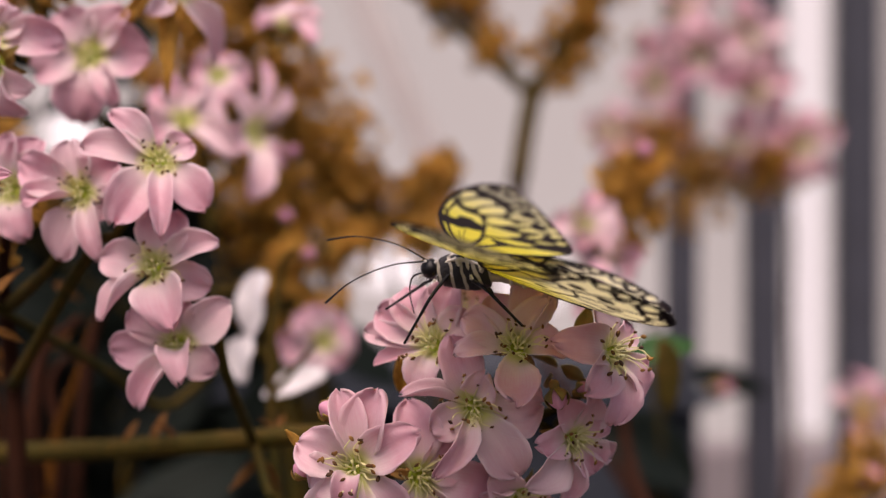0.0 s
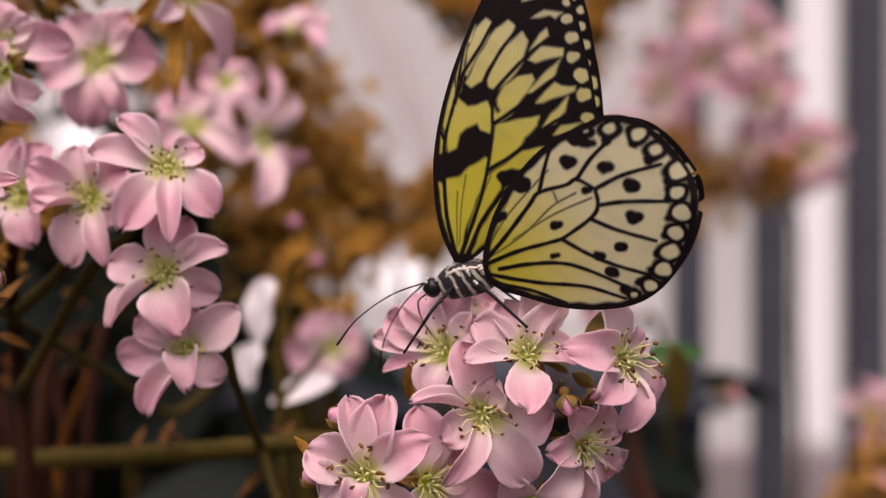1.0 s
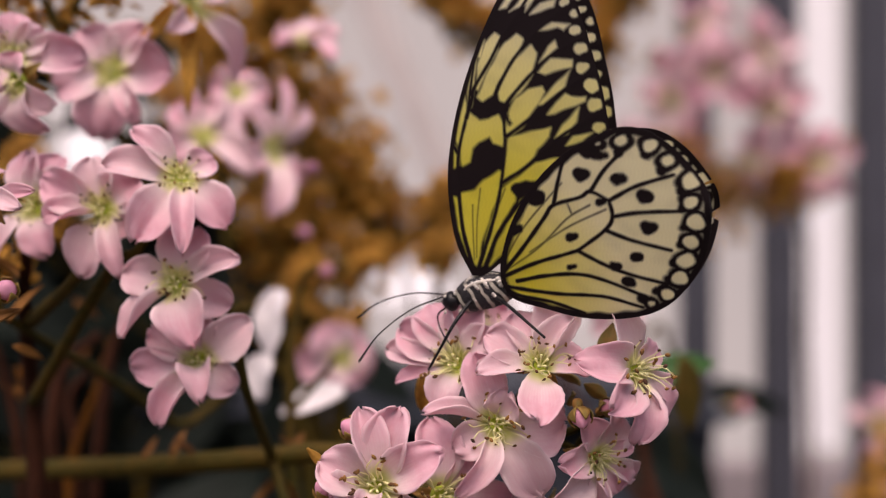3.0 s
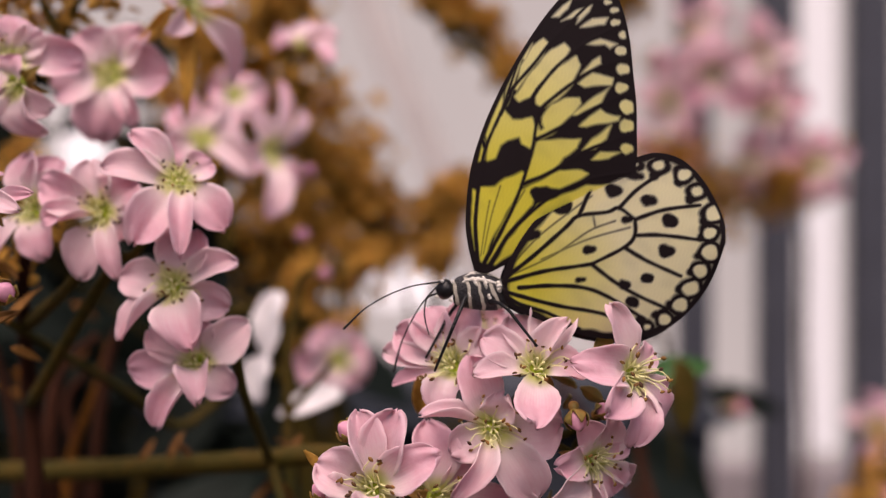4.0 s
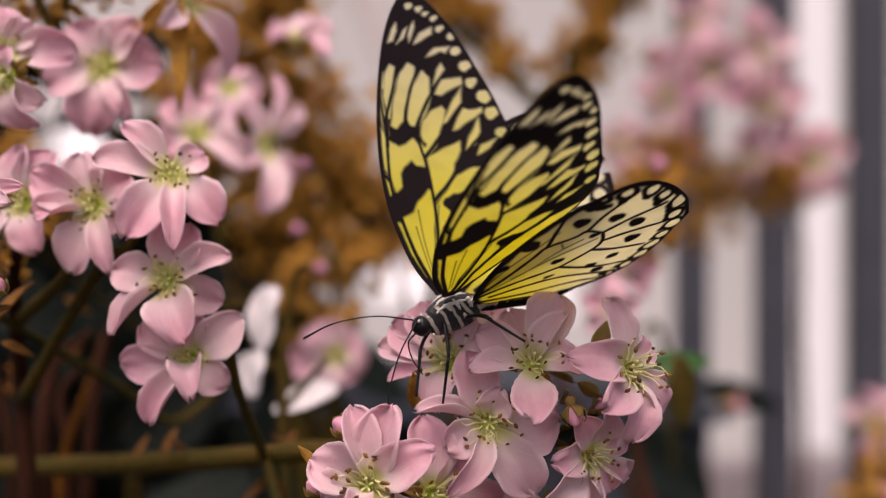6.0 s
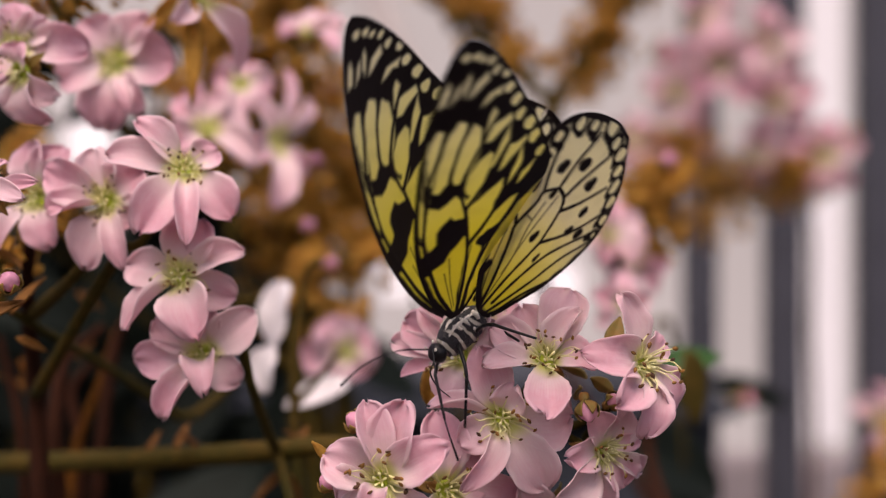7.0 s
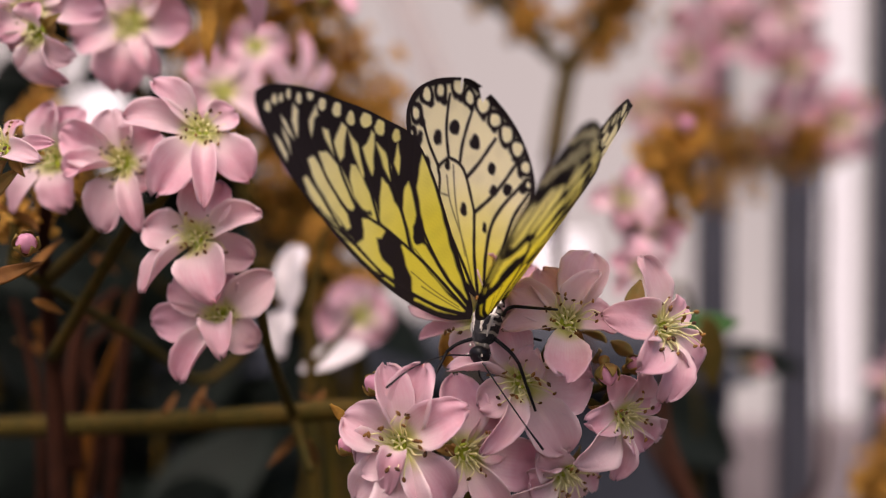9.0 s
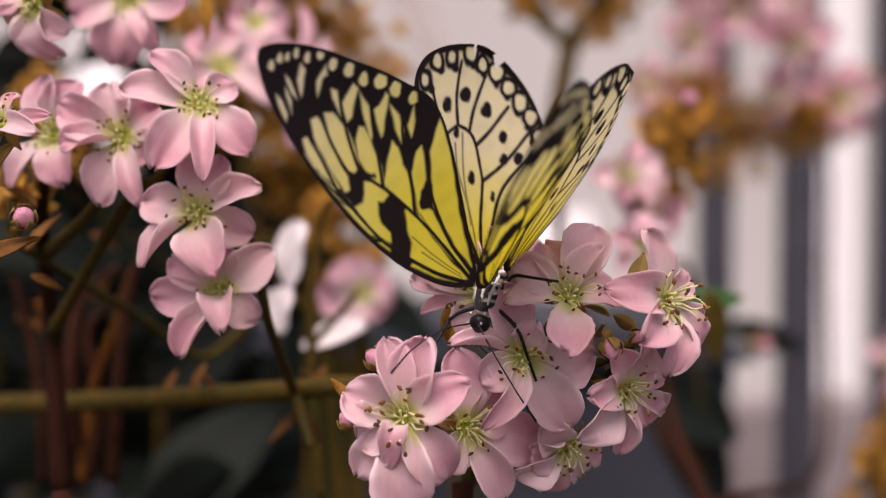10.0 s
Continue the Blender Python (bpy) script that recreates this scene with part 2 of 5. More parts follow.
# ---- setting ----
def box_mesh(name, sx, sy, sz, mat, bevel=0.004):
    bm = bmesh.new()
    bmesh.ops.create_cube(bm, size=1)
    bmesh.ops.scale(bm, vec=(sx, sy, sz), verts=bm.verts)
    bmesh.ops.bevel(bm, geom=bm.edges[:], offset=bevel, segments=2, affect="EDGES")
    me = bpy.data.meshes.new(name)
    bm.to_mesh(me)
    bm.free()
    me.materials.append(mat)
    return me


GROUND_Z = -0.95
bm = bmesh.new()
bmesh.ops.create_grid(bm, x_segments=24, y_segments=24, size=60)
me = bpy.data.meshes.new("ground")
bm.to_mesh(me)
bm.free()
me.materials.append(SOIL)
g = tagged(new("ground", me), "dark bare soil around the planting", "ground", kind="structure")
g.location = (0, 0, GROUND_Z)
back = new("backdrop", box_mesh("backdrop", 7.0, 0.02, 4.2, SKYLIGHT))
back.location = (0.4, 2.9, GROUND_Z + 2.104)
tagged(back, "pale glowing sheet for the hazy brightness behind the posts", "backdrop", kind="structure")


def fence_post(x, y, width, label):
    """A square metal post with a cap and a foot plate, down to the soil."""
    root = new("metal_post")
    root.location = (x, y, GROUND_Z)
    part("shaft", box_mesh("shaft", width, 0.04, 2.6, POST), root, pose(0, 0, 1.31))
    part("foot_plate", box_mesh("foot_plate", width * 2, 0.09, 0.012, POST, 0.002), root, pose(0, 0, 0.006))
    part("cap", box_mesh("cap", width * 1.15, 0.05, 0.02, POST), root, pose(0, 0, 2.62))
    return tagged(root, label, "post", "posts behind the plants")


for x, w in ((0.2981, 0.040), (0.4013, 0.044), (0.5191, 0.048), (0.6284, 0.050)):
    fence_post(x, 1.6, w, "blurred dark grey metal post behind the blossoms")
for x, z, w, h in ((0.822, 0.120, 0.085, 1.060), (-0.838, 0.290, 0.105, 0.165), (-0.437, -0.165, 0.160, 0.281), (-0.102, -0.044, 0.153, 0.089), (0.198, -0.070, 0.140, 0.115),):
    ob = new("window_pane", box_mesh("window_pane", w, 0.012, h, HAZY_PANE if x > 0.5 else PANE))
    ob.location = (x, 2.882, z)
    tagged(ob, "white pane that glows for the daylight behind the posts", "window", "bright panes", kind="structure")


low = new("low_wall", box_mesh("low_wall", 3.0, 0.12, 0.562, STRUT_GREY, 0.01))
low.location = (0.900, 2.55, GROUND_Z + 0.562 / 2)
tagged(low, "low grey rendered wall below the panes", "wall", kind="structure")


def strut(a, b, width):
    a, b = Vector(a), Vector(b)
    ob = new("roof_strut", box_mesh("roof_strut", width, 0.05, (b - a).length, STRUT))
    ob.matrix_basis = Matrix.Translation((a + b) / 2) @ (b - a).to_track_quat("Z", "Y").to_matrix().to_4x4()
    return tagged(ob, "pale painted slanting roof strut", "strut", kind="structure")


strut((-0.312, 2.300, 0.825), (0.463, 2.300, -0.950), 0.055)


# ---- plants ----
def petal_mesh(seed, length=0.0124, width=0.0095, cup=0.6, curl=0.2, fold=0.0, mat=PINK):
    """An obovate petal that grows along +x from the origin, cupped towards +z."""
    rng = np.random.default_rng(seed)
    ph, wob = rng.uniform(0, 6.28, 4), rng.uniform(0.7, 1.3, 3)
    notch, peak, lop, blunt = rng.uniform(0.0, 0.06), rng.uniform(0.46, 0.62), rng.uniform(-0.07, 0.07), rng.uniform(2.3, 3.1)

    def shape(u, v):
        prof = (0.22 + 0.78 * math.sin(math.pi / 2 * min(1, u / peak)) ** 0.95) * (1 if u < peak else max(0.0, 1 - ((u - peak) / (1.004 - peak)) ** blunt) ** 0.5)
        prof *= 1 + 0.07 * math.sin(6 * u * wob[1] + ph[2] + (2 if v > 0 else 0)) * u
        prof *= 1 + 0.018 * math.sin(31 * u * wob[0] + 5 * v) + 0.022 * math.sin(17 * u * wob[2] + 3 * v + ph[3]) * u
        w = width / 2 * prof * v
        x = length * u * (1 - notch * math.exp(-(v / 0.4) ** 2) * u ** 6) * (1 + (0.018 * math.sin(11 * v + ph[3]) + 0.012 * math.sin(23 * v * wob[1] + ph[0])) * u ** 5)
        w += lop * width * u * u
        z = cup * (abs(w) ** 2 / width * 2.0 + 0.16 * length * u * (1 - u)) + curl * length * (0.34 * math.sin(2.6 * u * wob[0]) - 0.42 * u ** 3)
        z += fold * width * 1.3 * max(0.0, v - 0.05) ** 2 * math.sin(math.pi * u ** 0.8)
        w -= 0.7 * abs(fold) * width * max(0.0, v - 0.05) ** 2 * math.sin(math.pi * u ** 0.8)
        z += width * (0.085 * math.sin(4 * v * wob[1] + ph[0]) * u * u + 0.06 * math.sin(7 * u * wob[2] + ph[1]) * v + 0.05 * math.sin(9 * v + ph[2]) * u ** 4 + 0.045 * math.sin(15 * u * wob[1] + ph[3] + (1.5 if v > 0 else 0)) * v * v * u - 0.05 * math.exp(-(v / 0.14) ** 2) * u * (1 - u))
        return (x, w, z)

    v, f, uv = sheet(1 - (1 - np.linspace(0, 1, 16)) ** 1.3, np.linspace(-1, 1, 13), shape, 0.00022)
    me = mesh_of("petal", v, f, [mat])
    stamp(me, uv)
    return me


PETALS = [petal_mesh(s, cup=c, curl=k, fold=h) for s, c, k, h in ((1, 0.5, 0.3, 0), (2, 0.8, 0.1, 0.25), (3, 0.4, 0.5, 0), (4, 1.0, 0.3, -0.2), (5, 0.6, -0.1, 0), (6, 1.2, 0.1, 0), (7, 0.45, 0.7, 0.3), (8, 0.9, 0.5, 0), (9, 0.7, 0.2, 0.5), (10, 0.6, 0.4, -0.4))]


def stamen_mesh(seed):
    """A pale bent thread with a brown anther across its tip."""
    rng = np.random.default_rng(seed)
    L, lean = rng.uniform(0.0040, 0.0074), rng.uniform(0.15, 0.5)
    pts = [(0, 0, 0), (lean * L * 0.2, 0.0002, L * 0.35), (lean * L * 0.6, rng.uniform(-0.0008, 0.0008), L * 0.7), (lean * L * 1.2, rng.uniform(-0.0015, 0.0015), L * 0.96)]
    fil = tube(pts, (0.00022, 0.00017, 0.00013), 6, 9)
    an = moved(blob(0.0015, 0.00078, 6, 7, rough=0.15, seed=seed), Matrix.Translation(Vector(pts[-1])) @ pose(0, 0, 0, rng.uniform(-70, 70), rng.uniform(30, 100), rng.uniform(-90, 90)) @ Matrix.Translation((0, 0, -0.0008)))
    v, f, i = join([fil, an])
    return mesh_of("stamen", v, f, [FILAMENT, ANTHER], [min(1, k) for k in i])


STAMENS = [stamen_mesh(s) for s in range(9)]


def throat_mesh():
    """A shallow green nectar cup with a pale lip and a tuft of styles."""
    rows, sides = ((0.0, -0.0004), (0.0009, -0.0003), (0.0017, 0.0002), (0.0023, 0.0009), (0.0026, 0.0006), (0.0024, -0.0010), (0.0, -0.0022)), 16
    verts = [(r * math.cos(2 * math.pi * k / sides), r * math.sin(2 * math.pi * k / sides), z) for r, z in rows for k in range(sides)]
    faces = [(i * sides + k, i * sides + (k + 1) % sides, (i + 1) * sides + (k + 1) % sides, (i + 1) * sides + k) for i in range(len(rows) - 1) for k in range(sides)]
    style = [tube([(0, 0, -0.0004), (0.0006 * math.cos(a), 0.0006 * math.sin(a), 0.0018), (0.0015 * math.cos(a), 0.0015 * math.sin(a), 0.0038)], (0.0003, 0.0002, 0.00034), 6, 6) for a in (0.3, 1.6, 2.8, 4.1, 5.3)]
    v, f, i = join([(verts, faces)] + style)
    return mesh_of("flower", v, f, [CENTRE, FILAMENT], [min(1, k) for k in i])


def calyx_mesh():
    pieces = [moved(blob(0.0055, 0.0042, 7, 10, 0.7), pose(0, 0, -0.0064))]
    for k in range(5):
        s = sheet(np.linspace(0, 1, 7), np.linspace(-1, 1, 5), lambda u, v: (0.0012 + 0.0052 * u, 0.0014 * v * math.sin(math.pi * (0.12 + 0.86 * u)), -0.0022 + 0.0012 * u - 0.004 * u * u + 0.0004 * v * v), 0.00025)
        pieces.append(moved(s[:2], pose(0, 0, 0, 0, 0, 72 * k + 30)))
    v, f, i = join(pieces)
    return mesh_of("calyx", v, f, [SEPAL])


def bud_calyx_mesh():
    """Five sepals that clasp a bud, above a small green cup."""
    pieces = [moved(blob(0.0050, 0.0036, 7, 10, 0.7), pose(0, 0, -0.0034))]
    for k in range(5):
        s = sheet(np.linspace(0, 1, 8), np.linspace(-1, 1, 5), lambda u, v: (0.0012 + 0.0023 * math.sin(2.6 * u) + 0.0003 * u, 0.0019 * v * math.sin(math.pi * (0.2 + 0.78 * u)), 0.0002 + 0.0058 * u), 0.0003)
        pieces.append(moved(s[:2], pose(0, 0, 0, 0, 0, 72 * k + 12)))
    v, f, i = join(pieces)
    return mesh_of("calyx", v, f, [SEPAL])


THROAT, CALYX, BUD_CALYX = throat_mesh(), calyx_mesh(), bud_calyx_mesh()


def rel(parent, p):
    """The shift that brings a part to a place of the world, in the space of its thing."""
    return Matrix.Translation(Vector(p) - parent.location)


def facing(place, right, up, spin=0.0):
    """A pose whose z axis looks out of the plant: right and up are degrees away from the viewer's side."""
    a, b = radians(right), radians(up)
    f = Vector((math.sin(a) * math.cos(b), -math.cos(a) * math.cos(b), math.sin(b)))
    x = Vector((0, 0, 1)).cross(f).normalized() if abs(f.z) < 0.98 else Vector((1, 0, 0))
    m = Matrix((x, f.cross(x), f)).transposed().to_4x4()
    return Matrix.Translation(place) @ m @ pose(0, 0, 0, 0, 0, spin)


def bloom(parent, place, right, up, petals, stamens=18, reach=1.0, seed=0):
    """An open blossom. petals: millimetres from the throat to each tip (x, z, and towards the viewer's side), width, then cup, curl, fold and roll."""
    rng = random.Random(seed)
    m = facing(Vector(place) - parent.location, right, up)
    ob = part("flower", THROAT, parent, m)
    turn = m.to_3x3()
    for k, (tx, tz, ty, width, *more) in enumerate(petals):
        cup, curl, fold, roll = more or (rng.uniform(0.4, 0.8), rng.uniform(0.05, 0.4), 0.0, rng.uniform(-8, 8))
        d = turn.transposed() @ (Vector((tx, -ty, tz)) / 1000)
        length = min(d.length, 0.028)
        x = d.normalized()
        z = Vector((0, 0, 1)) - x * x.z
        z.normalize()
        z.rotate(Matrix.Rotation(radians(roll), 3, x))
        axes = Matrix((x, z.cross(x), z)).transposed().to_4x4()
        base = Vector((x.x, x.y, 0)) * 0.0016
        me = petal_mesh(1000 * seed + k, length - 0.0014, width / 1000, cup, curl, fold)
        part("petal", me, ob, Matrix.Translation(base + Vector((0, 0, 0.0001 * k))) @ axes)
    for k in range(stamens):
        part("stamen", STAMENS[rng.randrange(9)], ob, pose(0, 0, 0.0004, 0, 0, 360 * k / stamens + rng.uniform(-26, 26)) @ pose(0.0017, 0, 0, 0, rng.uniform(-14, 50), 0) @ Matrix.Scale(reach * rng.uniform(0.8, 1.08), 4))
    part("calyx", CALYX, ob)
    return ob


def flower(parent, place, right, up, size=1.0, angles=(90, 162, 234, 306, 18), stamens=15, seed=0):
    """A blossom further off, its petals spread evenly."""
    rng = random.Random(seed)
    ob = part("flower", THROAT, parent, facing(Vector(place) - parent.location, right, up) @ Matrix.Scale(size, 4))
    for k, a in enumerate(angles):
        part("petal", PETALS[rng.randrange(len(PETALS))], ob, pose(0, 0, 0.0002 * k, 0, 0, a + rng.uniform(-12, 12)) @ pose(0.0012, 0, 0, rng.uniform(-24, 24), -rng.uniform(0, 34), rng.uniform(-9, 9)) @ Matrix.Diagonal((rng.uniform(0.82, 1.06), rng.choice((-1, 1)) * rng.uniform(0.78, 1.08), 1, 1)))
    for k in range(stamens):
        part("stamen", STAMENS[rng.randrange(9)], ob, pose(0, 0, 0.0003, 0, 0, 360 * k / stamens + rng.uniform(-14, 14)) @ pose(0.0014, 0, 0, 0, rng.uniform(2, 46), 0) @ Matrix.Scale(0.8, 4))
    part("calyx", CALYX, ob)
    return ob


def bud(parent, place, right, up, size=1.0):
    v, f = blob(0.0075, 0.0062, 9, 12, 0.85, 0.03)
    ob = part("bud", mesh_of("bud", v, f, [DEEP_PINK]), parent, facing(Vector(place) - parent.location, right, up) @ Matrix.Scale(size, 4), "closed deep pink bud")
    part("calyx", BUD_CALYX, ob)
    return ob


def stem(parent, points, radii, mat=STEM, name="stem", rough=0.06, own=False):
    """A bent stem; own: the points are in the thing's own space."""
    points = [Vector(p) if own else Vector(p) - parent.location for p in points]
    v, f = tube(points, radii, 10, 30, rough)
    return part(name, mesh_of(name, v, f, [mat]), parent)


def leaf_mesh(length, width, fold=0.2, droop=0.3, mat=LEAF):
    def shape(u, v):
        w = width / 2 * (math.sin(math.pi * min(1, u) ** 0.8) ** 0.9 + 0.012) * v
        return (length * u, w, fold * abs(w) - droop * length * u * u + 0.02 * length * math.sin(9 * u) * abs(v))
    v, f, _ = sheet(np.linspace(0, 1, 13), np.linspace(-1, 1, 9), shape, 0.0006)
    return mesh_of("leaf", v, f, [mat])


def panicle(name, start, end, spread, count, seed, size=1.0, mat=RUST, label="", bare=0.1, foot=None):
    """A dry brown flower head: a twig with side twigs, and a mass of small bracts."""
    rng = random.Random(seed)
    root = new(name)
    root.location = start
    axis = Vector(end) - Vector(start)
    bend = Vector((rng.uniform(-1, 1), rng.uniform(-1, 1), rng.uniform(-0.5, 0.5))) * axis.length * 0.07
    main = [Vector(), axis * 0.5 + bend, axis]
    stem(root, main, (0.0022 * size, 0.0014 * size, 0.0008 * size), STEM, "twig", 0.06, True)
    if foot:
        low = Vector(foot) - Vector(start)
        stem(root, [Vector(), Vector((low.x * 0.35, low.y * 0.7, low.z * 0.4)), low, Vector((low.x, low.y, GROUND_Z - start[2]))], (0.0012, 0.0016, 0.0022, 0.003), STEM, "stalk", 0.06, True)
    pieces = []
    clumps = []
    for k in range(max(6, count // 10)):
        u = bare + (1 - bare) * rng.random() ** 0.8
        clumps.append((u, Vector((rng.gauss(0, 1), rng.gauss(0, 0.8), rng.gauss(0, 1))).normalized() * spread * (1.05 - 0.5 * u) * rng.random() ** 0.5))
    br = sheet(np.linspace(0, 1, 5), np.linspace(-1, 1, 4), lambda u, v: (0.0042 * u, 0.0016 * v * math.sin(math.pi * (0.15 + 0.83 * u)), 0.001 * v * v - 0.0012 * u * u), 0.0002)[:2]
    core = blob(0.0036, 0.0026, 4, 6)
    for k in range(count):
        u, hub = clumps[k % len(clumps)]
        side = hub + Vector((rng.gauss(0, 1), rng.gauss(0, 1), rng.gauss(0, 1))) * spread * 0.16
        p = axis * u + bend * math.sin(math.pi * u) + side
        s = size * rng.uniform(0.6, 1.35)
        m = Matrix.Translation(p) @ Euler([rng.uniform(0, 6.28) for _ in range(3)]).to_matrix().to_4x4() @ Matrix.Scale(s, 4)
        if k % 3 == 0:
            pieces.append(moved(core, m))
        else:
            pieces.append(moved(br, m))
        if k % 45 == 0:
            stem(root, [axis * max(0, u - 0.12) + bend * math.sin(math.pi * max(0, u - 0.12)), axis * u + bend * math.sin(math.pi * u) + side * 0.5, p], (0.0008 * size, 0.0006 * size, 0.0004 * size), STEM, "side_twig", 0.06, True)
    v, f, i = join(pieces)
    tagged(part("bract_mass", mesh_of("bract_mass", v, f, [mat], smooth=False), root), kind="stuff")
    return tagged(root, label, "dried flower head", "brown flower heads")


def spray(name, base, label, group="flowering sprays"):
    """The root of a flowering spray, with the stem that carries it up from the soil."""
    root = new(name)
    root.location = base
    rise = base[2] - GROUND_Z
    stem(root, [(0.02, 0.05, -rise), (0.012, 0.03, -rise * 0.5), (0, 0, 0)], (0.006, 0.004, 0.0026), BARK, "woody_stem", 0.08, True)
    return tagged(root, label, "flowers", group)


front = spray("flowering_spray", (-0.0068, 0.3200, -0.0707), "front cluster of open pale pink blossoms with buds")
bloom(front, (-0.0201, 0.2900, -0.0500), -6, 14, ((-3, 18.3, 2.3, 9.6, 0.6, 0.2, 0.35, 10), (4.7, 18.4, 2.7, 11.8, 0.6, 0.1, 0, -6), (-12.6, 6.2, 0.7, 11.5, 0.9, 0.2, 0, 0), (-10, -3.9, 1.1, 12.3), (-10.3, -12.4, 0.3, 8.8), (1.8, -20.4, 2.9, 13.9, 0.7, 0.2, 0, 0), (10.1, -13, 2, 11.8), (14.3, 9.4, 6.2, 10.7, 0.8, 0.1, 0, 0), (-2.7, -7.3, 7.1, 6.1, 1, 1, 0, 0)), 24, 1.15, 1)
bloom(front, (-0.0058, 0.3040, -0.0543), 20, -2, ((-2.7, 18.1, 0.3, 11.8), (18.7, -3.7, -4, 12.9), (9.3, -15.9, 1.6, 9.5, 0.6, 0.2, 0.3, 0), (7.6, 8.9, -1, 8.7), (-7.1, -8.4, 3.1, 9.8), (10.4, 2.6, -1.7, 7)), 18, 1, 2)
bloom(front, (0.0072, 0.3010, -0.0371), 4, 4, ((-16.9, 3.4, 4, 5, 1.3, 0.2, 0.3, 42), (-5.4, 16.6, 0.9, 10.3, 0.6, 0.1, 0, 0), (3.2, 7.7, 4.6, 8.6, 0.6, 0.2, 0, -10), (16.4, -0.5, -2.9, 14.4, 0.6, 0.4, 0, 0), (9.8, -16.6, 0.3, 11.4, 0.9, 0.3, 0, 0), (-8.5, -15.1, 8.8, 6.4, 1, 0.2, 0.5, -24), (-10.1, -5.3, 1.4, 9.2)), 20, 1, 3)
bloom(front, (0.0173, 0.2990, -0.0233), 4, 24, ((-14.3, -0.7, 4.1, 6.6, 0.9, 0.2, 0, 12), (-12.4, 7.2, -0.7, 9.1), (-5, 12.2, -5.1, 9.1), (5.8, 16.2, -4.9, 11.6, 0.6, 0.05, 0, 0), (7.6, 11.7, 2.5, 6.3, 0.6, 0.2, 0.5, -38), (11.3, -0.1, 1.4, 9.1, 0.8, 0.2, 0, -10), (-1.1, -11.7, 16.1, 10.2, 0.5, -0.1, 0, 0)), 24, 0.9, 4)
bloom(front, (0.0390, 0.2980, -0.0241), 34, 8, ((-4.8, 16.2, 4.2, 8.2, 0.6, 0.05, 0, 0), (-12, 3.6, 10.2, 9.9, 0.8, 0.5, 0, 0), (-6.5, -7.3, 14, 9.1, 0.7, 0.2, 0, 0), (0.8, -15.7, 6.3, 9.6, 0.6, 0.4, 0, 0), (7.3, -12.5, -2.8, 9.1, 0.6, 0.5, 0, -18), (5.5, 6, -2.2, 7.4, 0.6, 0.2, 0, 0), (8.9, -6.3, -6.5, 6)), 24, 1.2, 5)
bloom(front, (-0.0018, 0.3070, -0.0233), -22, 16, ((-14.6, 7.8, -5.7, 9.1, 0.7, 0.05, 0, 0), (-17.3, 3, -6.4, 6.5, 0.6, 0, 0, 8), (-14.6, -4.6, -2.7, 4.8, 0.8, 0, 0, 20), (-3.2, -10.5, 5.4, 9.3, 0.8, 0.2, 0, 0), (-6.2, 14, -5, 10.7), (3.5, 14.9, -1.9, 11.9), (9.5, 6.8, 4.2, 9.9)), 22, 1.1, 6)
bloom(front, (0.0309, 0.3030, -0.0448), 30, -10, ((-8.3, -0.6, 8.6, 8.1, 0.6, 0.2, 0, 14), (-10.6, -11.1, 5.9, 9.8, 0.6, 0.3, 0, 0), (-2, -15, 0.5, 6.4, 0.6, 0.2, 0.3, 0), (5.5, -8.4, -0.5, 9.8, 0.9, 0.2, 0, 0), (9.4, -5.2, -4.1, 6.7, 0.6, 0.2, 0.6, -24), (8.6, 2.7, -0.8, 4.2, 0.6, 0.2, 0, -30), (5.4, 10, -0.2, 9.8), (-2.7, 9.2, 4.7, 7.8)), 20, 0.95, 7)
bloom(front, (0.0182, 0.3090, -0.0594), 28, -34, ((-12.5, -6.3, 5.4, 7.4, 0.6, 0.2, 0.3, 0), (-5.3, -12.7, -3.4, 5.7), (-8.8, -0.1, 6.2, 10.5), (7.4, 1.9, -2.1, 9.1), (-6.2, 6.1, 7.8, 9.4), (3.3, -8.8, -5, 5.7)), 20, 0.95, 8)
bloom(front, (0.0050, 0.3350, -0.0195), -4, 30, ((-8.3, 7.7, -3.7, 10.8), (7.2, 7.7, -2.6, 12.3), (13, 0, 2.5, 10.8), (0, -10.6, 7.7, 12.3), (-9.7, -4.4, 3.3, 10.2)), 16, 1, 9)
bud(front, (0.0259, 0.2950, -0.0324), 14, -52, 0.74)
bud(front, (0.0327, 0.3070, -0.0343), 36, 24, 0.62)
bud(front, (-0.0248, 0.2970, -0.0385), -48, 30, 0.75)
bud(front, (-0.0312, 0.2950, -0.0525), -52, 40, 0.66)
part("sepal", leaf_mesh(0.009, 0.0045, 0.3, 0.2, SEPAL), front, rel(front, (0.0322, 0.3020, -0.0218)) @ pose(0, 0, 0, 70, -70, 20))
part("sepal", leaf_mesh(0.006, 0.0024, 0.3, 0.2, RUST), front, rel(front, (-0.0325, 0.2960, -0.0466)) @ pose(0, 0, 0, 90, -50, 160))
part("sepal", leaf_mesh(0.014, 0.006, 0.3, 0.3, RUST), front, rel(front, (-0.0107, 0.3180, -0.0360)) @ pose(0, 0, 0, 90, -75, 10))
part("leaf", leaf_mesh(0.029, 0.012, 0.3, 0.3, BRIGHT_LEAF), front, rel(front, (0.0689, 0.4816, -0.0417)) @ pose(0, 0, 0, 60, -18, 0))
part("dry_leaf", leaf_mesh(0.030, 0.011, 0.3, 0.2, OLIVE), front, rel(front, (0.0803, 0.4700, -0.0324)) @ pose(0, 0, 0, 80, 78, 10), "olive and rust withered leaf")
